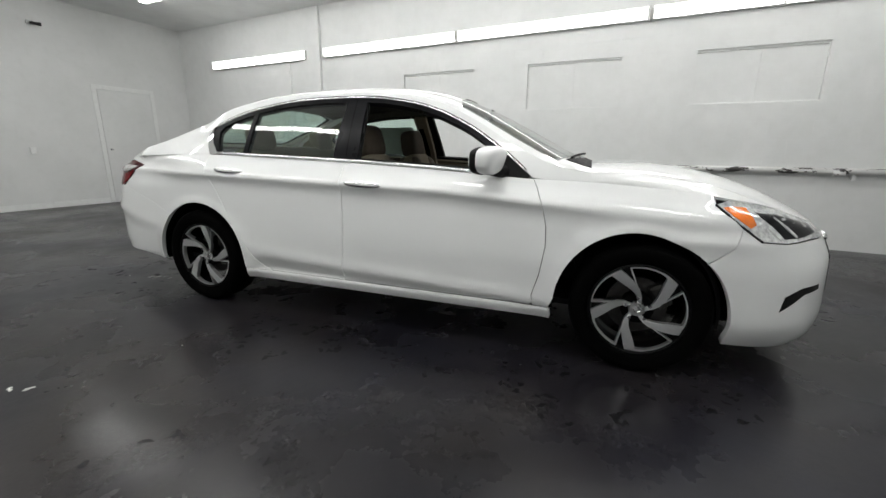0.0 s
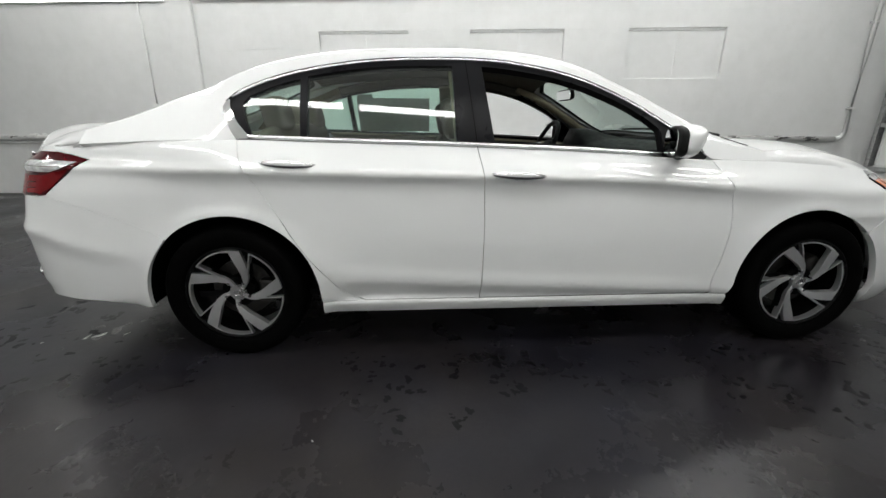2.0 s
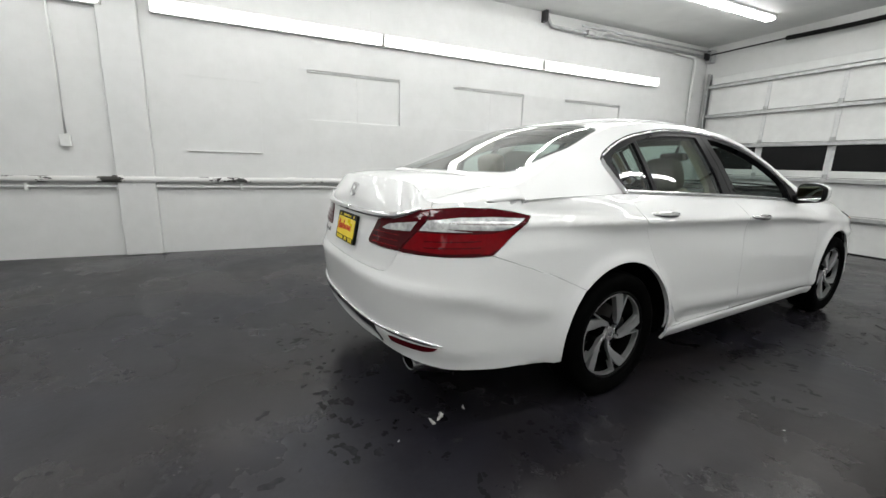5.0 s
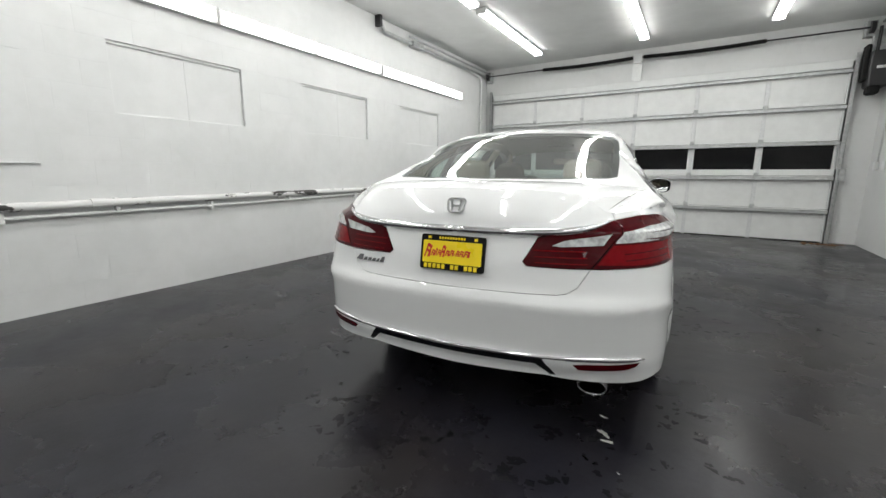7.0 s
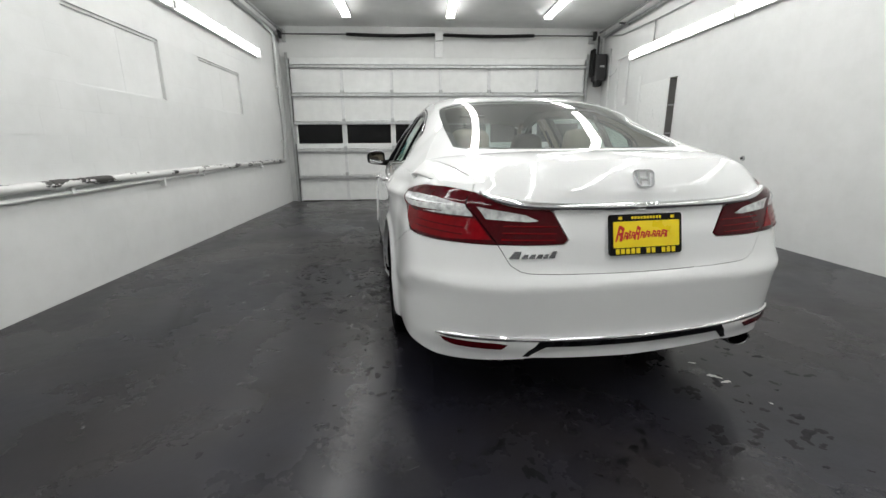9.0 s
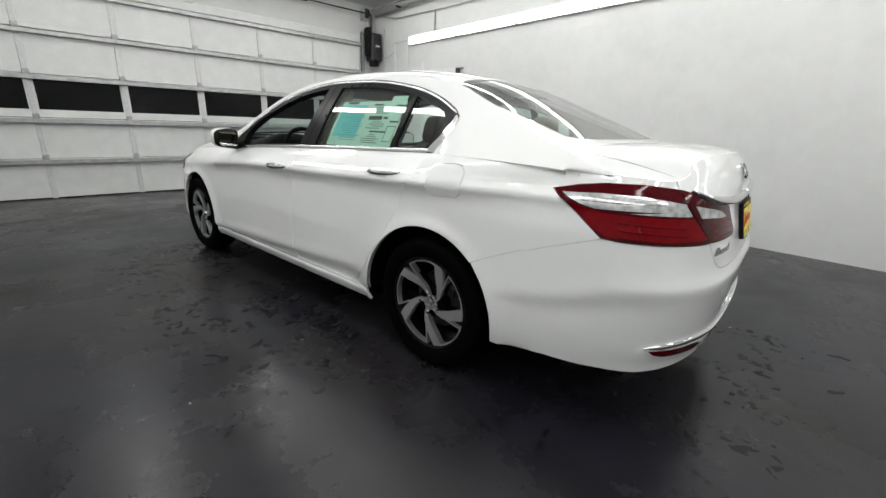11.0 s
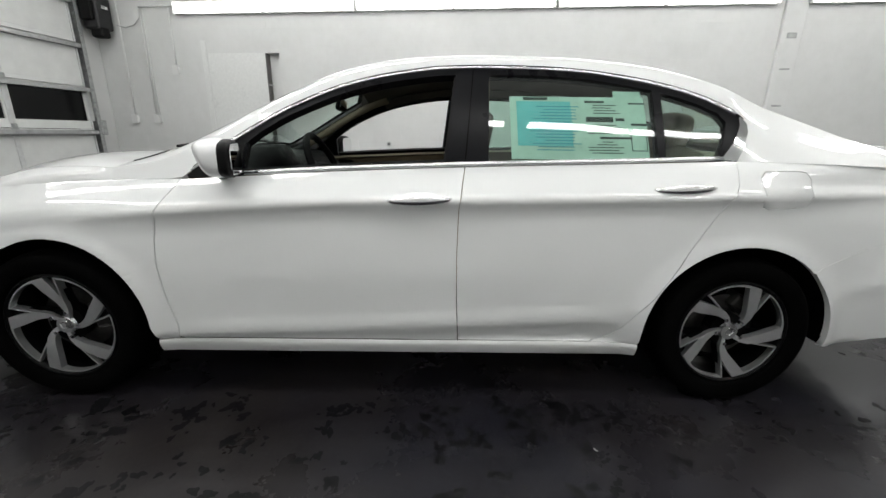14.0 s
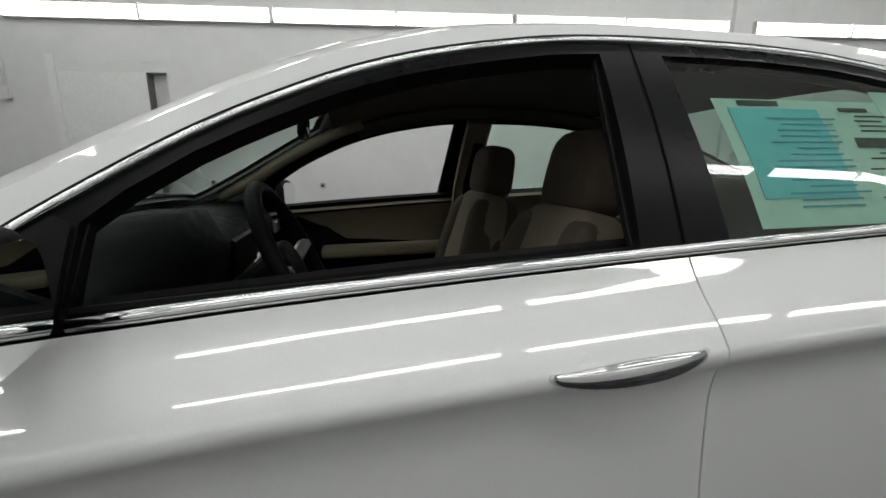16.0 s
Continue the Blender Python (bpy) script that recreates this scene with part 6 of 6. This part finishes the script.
def cabin_trim():
    bm = bmesh.new()
    add_box(bm, (-0.80, -1.75, 0.28), (0.80, 1.08, 0.31))
    part("cabin_floor", bm, M_CABIN, CAR)
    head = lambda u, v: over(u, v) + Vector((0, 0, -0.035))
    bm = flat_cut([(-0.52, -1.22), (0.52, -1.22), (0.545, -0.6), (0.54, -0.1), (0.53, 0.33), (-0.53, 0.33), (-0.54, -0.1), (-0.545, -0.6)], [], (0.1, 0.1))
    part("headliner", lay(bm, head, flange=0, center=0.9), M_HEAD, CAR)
    inner = lambda d: (lambda y, z: lean(y, z) + Vector((-d, 0, 0)))
    for s in (1, -1):
        df, dr = DOORS[s]
        card = lambda y, z: Vector(shell(y, z)) + Vector((-0.075, 0, 0))
        f_poly = [(-0.23, 0.32), (0.84, 0.32), (0.86, 0.6), (0.82, top_z(0.82) - 0.02), (0.55, top_z(0.55) - 0.004), (0.0, top_z(0.0) - 0.004), (-0.25, top_z(-0.25) - 0.004)]
        r_poly = [(-0.80, 0.33), (-0.27, 0.33), (-0.28, top_z(-0.28) - 0.004), (-0.8, top_z(-0.8) - 0.004), (-1.22, top_z(-1.22) - 0.004), (-1.05, 0.74), (-0.93, 0.55)]
        c1 = part("door_card", lay(flat_cut(f_poly, [], (0.1, 0.08)), card, s, flange=0.02), M_BEIGE, df, "beige door lining")
        c2 = part("door_card", lay(flat_cut(r_poly, [], (0.1, 0.08)), card, s, flange=0.02), M_BEIGE, dr, "beige door lining")
        card2 = lambda y, z: Vector(shell(y, z)) + Vector((-0.085, 0, 0))
        part("card_insert", lay(flat_cut([(-0.05, 0.33), (0.80, 0.33), (0.80, 0.90), (0.52, 0.905), (0.30, 0.78), (-0.20, 0.74), (-0.20, 0.60)], [], (0.1, 0.08)), card2, s, flange=0.015), M_CABIN, c1)
        part("card_insert", lay(flat_cut([(-0.78, 0.36), (-0.30, 0.36), (-0.30, 0.90), (-0.45, 0.86), (-1.05, 0.80), (-1.05, 0.62)], [], (0.1, 0.08)), card2, s, flange=0.015), M_CABIN, c2)
        part("armrest", box((min(s * 0.66, s * 0.78), -0.22, 0.70), (max(s * 0.66, s * 0.78), 0.42, 0.755), 0.018, 2), M_BEIGE, c1, smooth=True)
        part("armrest", box((min(s * 0.66, s * 0.78), -0.98, 0.72), (max(s * 0.66, s * 0.78), -0.38, 0.775), 0.018, 2), M_BEIGE, c2, smooth=True)
        top_cap = [(y, top_z(y) + 0.001) for y in (0.60, 0.45, 0.30, 0.15, 0.0, -0.15, -0.24)]
        part("sill_cap", ribbon(lambda y, z: Vector((lean_x(y, z) - 0.055, y, z)), top_cap, 0.05, 0.01, 0.02, side=s), M_CABIN, c1)
        # pillar linings
        a_pts = []
        for y in (0.20, 0.30, 0.42, 0.54, 0.66, 0.76, 0.84):
            q = over(lean_x(y, rail_z(y)) - 0.030, y)
            a_pts.append((s * q.x, q.y, q.z - 0.042))
        part("pillar_lining", tube(a_pts, 0.026, 10), M_BEIGE, CAR, "beige windscreen pillar lining", smooth=True)
        b_line = [(-0.27 - 0.05 * t, 0.60 + 0.74 * t) for t in (0, 0.2, 0.4, 0.6, 0.8, 1.0)]
        part("pillar_lining", ribbon(lambda y, z: Vector((lean_x(y, z) - 0.075, y, z)), b_line, 0.11, 0.0, 0.03, side=s), M_BEIGE, CAR, "beige centre pillar lining")
        c_poly = [(-1.30, 1.03), (-1.36, 1.15), (-1.25, 1.20), (-1.05, 1.29), (-0.95, 1.345), (-1.10, 1.335), (-1.30, 1.26), (-1.50, 1.19), (-1.70, 1.11), (-1.80, 1.03)]
        part("pillar_lining", lay(flat_cut(c_poly, [], (0.1, 0.1)), inner(0.04), s, flange=0, center=0.9), M_BEIGE, CAR, "beige rear pillar lining")
        r_line = [(y, dlo(y) - 0.004) for y in (0.22, 0.05, -0.2, -0.45, -0.7, -0.95, -1.1)]
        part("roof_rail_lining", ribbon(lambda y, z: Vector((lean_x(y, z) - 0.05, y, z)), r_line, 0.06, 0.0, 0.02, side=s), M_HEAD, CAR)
        part("seat_belt", ribbon(lambda y, z: Vector((lean_x(y, z) - 0.11, y, z)), [(-0.33, 1.24), (-0.31, 1.05), (-0.30, 0.85), (-0.29, 0.62)], 0.045, 0.002, 0.001, side=s), M_CABIN, CAR)


cabin_trim()


def dashboard():
    prof = [(1.07, 0.955), (0.92, 0.985), (0.74, 0.982), (0.64, 0.955), (0.60, 0.90), (0.62, 0.78), (0.66, 0.62), (0.72, 0.45), (1.07, 0.40)]
    bm = bmesh.new()
    rows = []
    xs = [-0.74 + 1.48 * i / 28 for i in range(29)]
    for x in xs:
        hood = math.exp(-((x + 0.37) / 0.17) ** 4)
        row = []
        for j, (y, z) in enumerate(prof):
            dy = -0.05 * hood if 1 < j < 5 else 0
            dz = 0.065 * hood if j == 2 else (0.090 * hood if j == 3 else (0.05 * hood if j == 4 else 0))
            row.append(bm.verts.new((x, y + dy + 0.10 * (abs(x) / 0.74) ** 3 * (0.3 if j > 1 else 0.0) - (0.12 * (abs(x) / 0.74) ** 2 if j == 0 else 0), z + dz)))
        rows.append(row)
    for r0, r1 in zip(rows, rows[1:]):
        for j in range(len(prof)):
            bm.faces.new((r0[j - 1], r0[j], r1[j], r1[j - 1]))
    bm.faces.new(rows[0])
    bm.faces.new(rows[-1][::-1])
    bmesh.ops.recalc_face_normals(bm, faces=bm.faces[:])
    dash = part("dashboard", bm, M_CABIN, CAR, "black moulded dashboard with silver trim", smooth=True)
    part("dash_trim", tube([(-0.05, 0.595, 0.80), (0.2, 0.60, 0.83), (0.45, 0.61, 0.85), (0.70, 0.66, 0.86)], 0.012, 8), M_SILVER, dash, smooth=True)
    part("centre_screen", box((-0.13, 0.585, 0.83), (0.13, 0.60, 0.94), 0.008), M_GLOSSBLK, dash)
    part("console", box((-0.11, -0.35, 0.30), (0.11, 0.66, 0.62), 0.03, 2), M_CABIN, CAR)
    part("shift_lever", tube([(0.0, 0.22, 0.62), (0.0, 0.21, 0.70), (0.0, 0.19, 0.73)], [0.012, 0.014, 0.022], 8), M_CABIN, CAR, smooth=True)
    for x in (-0.70, 0.70):
        part("air_vent", box((x - 0.05, 0.605, 0.84), (x + 0.05, 0.63, 0.90), 0.008), M_SILVER, dash)
    wm = Matrix.Translation((-0.37, 0.390, 0.920)) @ Matrix.Rotation(radians(66), 4, "X")
    bm = bmesh.new()
    add_tube(bm, [wm @ Vector((0.185 * math.cos(2 * math.pi * i / 44), 0.185 * math.sin(2 * math.pi * i / 44), 0)) for i in range(44)], 0.0165, 10, True)
    sw = part("steering_wheel", bm, M_CABIN, CAR, "black leather steering wheel", smooth=True)
    bm = bmesh.new()
    soft(bm, (0, 0, 0), (0.17, 0.14, 0.05), 0.6)
    bmesh.ops.transform(bm, matrix=wm @ Matrix.Translation((0, -0.01, -0.025)), verts=bm.verts[:])
    part("wheel_boss", bm, M_CABIN, sw, smooth=True)
    for a, b in (((0.07, 0.0, -0.02), (0.178, 0.012, 0)), ((-0.07, 0.0, -0.02), (-0.178, 0.012, 0)), ((0, -0.05, -0.02), (0, -0.178, 0))):
        part("wheel_spoke", rod(wm @ Vector(a), wm @ Vector(b), 0.018, 8), M_SILVER if abs(a[0]) > 0 else M_CABIN, sw)
    part("column", rod(wm @ Vector((0, 0, -0.04)), (-0.37, 0.64, 0.75), 0.05, 14), M_CABIN, sw)
    bm = bmesh.new()
    soft(bm, (0, 0, 0), (0.235, 0.028, 0.066), 0.5)
    bmesh.ops.transform(bm, matrix=pose(0, 0.395, 1.252, 8, 0, 4), verts=bm.verts[:])
    rv = part("rear_view_mirror", bm, M_CABIN, CAR, "black rear-view mirror", smooth=True)
    bm = plate_solid(bmesh.new(), rounded_rect(0.215, 0.052, 0.02), 0, 0.002)
    bmesh.ops.transform(bm, matrix=pose(0, 0.395, 1.252, 8, 0, 4) @ pose(0, -0.0145, 0, 90, 0, 0), verts=bm.verts[:])
    part("mirror_face", bm, plain_mirror(), rv)
    part("mirror_arm", tube([(0, 0.41, 1.27), (0, 0.43, 1.31), (0, 0.44, 1.335)], 0.012, 8), M_CABIN, rv)
    part("roof_console", box((-0.12, 0.10, 1.375), (0.12, 0.30, 1.40), 0.01), M_HEAD, CAR)


dashboard()


# ---- papers on the left rear door glass ----
def window_papers():
    glass = lambda y, z: lean(y, z) + Vector((-0.022, 0, 0))
    def sheet(name, y0, y1, z0, z1, material, parent, lift, label=""):
        bm = flat_cut([(y0, z0), (y1, z0), (y1, z1), (y0, z1)], [], (0.08, 0.08))
        return part(name, lay(bm, glass, -1, lift=lift, flange=0.0006, center=0.9), material, parent, label)
    base = sheet("window_sticker", -0.995, -0.445, 1.016, 1.260, M_PAPER, CAR, 0.000, "pale green-white price sheet behind the rear glass")
    sheet("side_sheet", -0.985, -0.872, 1.020, 1.285, M_PAPER, base, 0.0008, "narrow pale sheet standing above the others")
    sheet("blue_sheet", -0.692, -0.472, 1.066, 1.240, M_CYAN, base, 0.0016, "pale blue printed sheet")
    random.seed(11)
    bars = [(-0.60, -0.50, 1.245, 1.256), (-0.86, -0.75, 1.160, 1.180), (-0.905, -0.87, 1.165, 1.176), (-0.83, -0.75, 1.236, 1.244), (-0.93, -0.80, 1.095, 1.103), (-0.995, -0.93, 1.148, 1.156), (-0.995, -0.93, 1.232, 1.238)]
    for y0, y1, z0, z1 in bars:
        sheet("print_bar", y0, y1, z0, z1, M_INK, base, 0.0020)
    for c0, c1, zt, zb, m in ((-0.90, -0.75, 1.228, 1.19, M_INK), (-0.90, -0.75, 1.150, 1.11, M_INK), (-0.90, -0.75, 1.085, 1.04, M_INK)):
        z = zt
        while z > zb:
            a = random.uniform(0.0, 0.05)
            sheet("print_line", c0 + a, c1 - random.uniform(0, 0.06), z - 0.0028, z, m, base, 0.0018)
            z -= 0.0105
    z = 1.22
    while z > 1.05:
        sheet("print_line", -0.725 + random.uniform(0, 0.03), -0.515 - random.uniform(0, 0.08), z - 0.003, z, plain_blue, base, 0.0030)
        z -= 0.012
    for y0, y1, z0, z1 in ((-0.99, -0.925, 1.05, 1.13),):
        for a, b, c, d in ((y0, y1, z0, z0 + 0.003), (y0, y1, z1 - 0.003, z1), (y0, y0 + 0.003, z0, z1), (y1 - 0.003, y1, z0, z1)):
            sheet("print_box", a, b, c, d, M_INK, base, 0.0018)


plain_blue = plain("blue print", (0.06, 0.36, 0.46), 0.6)
window_papers()


# ---- marks on the floor ----
def blob(bm, x, y, r, seed, z=0.0007, stretch=1.0, turn=0.0):
    """An irregular flat patch with a low rim."""
    rnd = random.Random(seed)
    n = 22
    ph = [rnd.uniform(0, 6.28) for _ in range(4)]
    ring = []
    for i in range(n):
        a = 2 * math.pi * i / n
        k = r * (1 + 0.28 * math.sin(2 * a + ph[0]) + 0.20 * math.sin(3 * a + ph[1]) + 0.14 * math.sin(5 * a + ph[2]) + 0.10 * rnd.uniform(-1, 1))
        u, v = k * math.cos(a) * stretch, k * math.sin(a)
        ring.append(bm.verts.new((x + u * math.cos(turn) - v * math.sin(turn), y + u * math.sin(turn) + v * math.cos(turn), 0.0004)))
    c = bm.verts.new((x, y, z))
    for i in range(n):
        bm.faces.new((ring[i - 1], ring[i], c))


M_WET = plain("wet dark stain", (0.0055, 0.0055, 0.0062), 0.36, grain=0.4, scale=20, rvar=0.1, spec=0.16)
M_SCUFF = plain("pale scuffed paint", (0.022, 0.022, 0.024), 0.6, grain=0.4, scale=40, spec=0.1)
M_LITTER = plain("pale litter", (0.5, 0.5, 0.48), 0.6)


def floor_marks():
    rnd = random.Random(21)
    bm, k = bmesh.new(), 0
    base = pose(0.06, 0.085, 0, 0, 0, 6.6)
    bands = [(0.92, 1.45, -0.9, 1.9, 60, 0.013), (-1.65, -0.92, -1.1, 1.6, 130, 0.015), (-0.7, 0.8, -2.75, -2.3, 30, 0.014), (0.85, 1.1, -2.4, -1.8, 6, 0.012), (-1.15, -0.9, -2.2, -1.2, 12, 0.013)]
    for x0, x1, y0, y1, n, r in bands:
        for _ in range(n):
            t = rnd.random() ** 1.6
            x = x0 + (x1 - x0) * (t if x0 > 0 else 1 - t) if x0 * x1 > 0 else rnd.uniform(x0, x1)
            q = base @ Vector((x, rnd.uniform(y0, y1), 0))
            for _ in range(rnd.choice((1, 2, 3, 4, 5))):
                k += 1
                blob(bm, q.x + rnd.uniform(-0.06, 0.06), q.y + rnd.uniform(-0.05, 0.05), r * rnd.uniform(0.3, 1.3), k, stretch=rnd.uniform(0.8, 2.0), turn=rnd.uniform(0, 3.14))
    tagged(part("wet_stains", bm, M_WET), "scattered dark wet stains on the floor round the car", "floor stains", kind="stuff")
    bm = bmesh.new()
    for x0, y0, n in ((1.0, -2.55, 9), (1.2, -2.0, 6), (-1.2, -2.2, 5), (2.2, 0.0, 6), (0.6, -2.6, 5)):
        for _ in range(n):
            k += 1
            blob(bm, x0 + rnd.gauss(0, 0.10), y0 + rnd.gauss(0, 0.16), rnd.uniform(0.005, 0.022), k, 0.001, rnd.uniform(0.6, 2.2), rnd.uniform(0, 3.14))
    tagged(part("paint_scuffs", bm, M_SCUFF), "small pale scuffs where the floor paint has worn", "floor scuffs", kind="stuff")
    bm = bmesh.new()
    for x, y, r in ((2.19, -0.85, 0.022), (0.955, -2.07, 0.026), (0.98, -2.12, 0.020), (2.23, -0.92, 0.02), (1.62, -0.66, 0.006), (-1.02, -0.79, 0.008), (0.93, -1.94, 0.014), (1.05, -2.30, 0.007), (-1.6, -1.0, 0.006)):
        k += 1
        blob(bm, x, y, r * 0.55, k, 0.004, 1.8, rnd.uniform(0, 3.14))
    tagged(part("litter_scraps", bm, M_LITTER), "tiny pale scraps of litter on the floor", "litter", kind="stuff")


floor_marks()


def door_litter():
    """Dry leaves blown in beside the garage door."""
    rnd = random.Random(9)
    leaf = plain("dry brown leaf", (0.16, 0.085, 0.035), 0.8, grain=0.3, scale=60)
    bm = bmesh.new()
    for i in range(22):
        blob(bm, 2.95 + rnd.uniform(-0.16, 0.34), 4.98 + rnd.gauss(0, 0.05), rnd.uniform(0.012, 0.03), 900 + i, rnd.uniform(0.01, 0.03), 1.8, rnd.uniform(0, 3.14))
    tagged(part("dry_leaves", bm, leaf), "small heap of dry brown leaves beside the garage door", "leaf litter", kind="stuff")


door_litter()


# ---- wall blocks ----
BLOCK_MESH = {}


def block_mesh(w, h, depth):
    """One painted block, its face at x = 0 and its edges eased, from y = 0 to w and z = 0 to h."""
    key = (round(w, 3), round(h, 3), depth)
    if key not in BLOCK_MESH:
        j, c = 0.0002, 0.0032
        back = [(-0.002, j, j), (-0.002, w - j, j), (-0.002, w - j, h - j), (-0.002, j, h - j)]
        mid = [(-depth, a, b) for _, a, b in back]
        face = [(0.0, j + c, j + c), (0.0, w - j - c, j + c), (0.0, w - j - c, h - j - c), (0.0, j + c, h - j - c)]
        faces = [(8, 9, 10, 11)]
        for i in range(4):
            n = (i + 1) % 4
            faces += [(i, n, 4 + n, 4 + i), (4 + i, 4 + n, 8 + n, 8 + i)]
        me = bpy.data.meshes.new("block")
        me.from_pydata(back + mid + face, [], faces)
        me.materials.append(M_BLOCK)
        BLOCK_MESH[key] = me
    return BLOCK_MESH[key]


def lay_blocks(wall, x, sign, openings, y_lo, y_hi, rows_apart, depth):
    """Courses of blocks in running bond; those of a stretch are parts, the rest are joined."""
    verts, faces = [], []
    row = 0
    while row * BH < ZC - 0.02:
        z0 = row * BH
        h = min(BH, ZC - z0)
        y = WIN[0][0] - 14 * BL + (BL / 2 if row % 2 else 0) - (0 if sign > 0 else 0)
        while y < YD + 0.04:
            cells = [(max(y, YB + 0.002), min(y + BL, YD + 0.05))]
            for oy0, oy1, oz0, oz1 in openings:
                if z0 + 0.01 < oz1 and z0 + h - 0.01 > oz0:
                    cells = [c for a, b in cells for c in ((a, min(b, oy0)), (max(a, oy1), b)) if c[1] - c[0] > 0.03]
            for a, b in cells:
                if b - a < 0.03:
                    continue
                me = block_mesh(b - a, h, depth)
                m = Matrix.Translation((x, a, z0)) if sign > 0 else Matrix.Translation((x, b, z0)) @ Matrix.Rotation(math.pi, 4, "Z")
                if y_lo < a and b < y_hi and row < rows_apart:
                    ob = new("block", me)
                    ob.parent = wall
                    ob.matrix_basis = m
                else:
                    n = len(verts)
                    verts += [tuple(m @ v.co) for v in me.vertices]
                    faces += [tuple(n + i for i in p.vertices) for p in me.polygons]
            y += BL
        row += 1
    me = bpy.data.meshes.new("block_courses")
    me.from_pydata(verts, [], faces)
    me.materials.append(M_BLOCK)
    ob = new("block_courses", me)
    ob.parent = wall
    ob["kind"] = "stuff"


lay_blocks(WALL_L, XL, 1, [(a, b, WZ0, WZ1) for a, b in WIN], -4.0, 4.0, 16, 0.0004)
lay_blocks(WALL_R, XR, -1, [(2.565, 2.765, 0, 2.135)], -3.9, 4.0, 16, 0.0004)
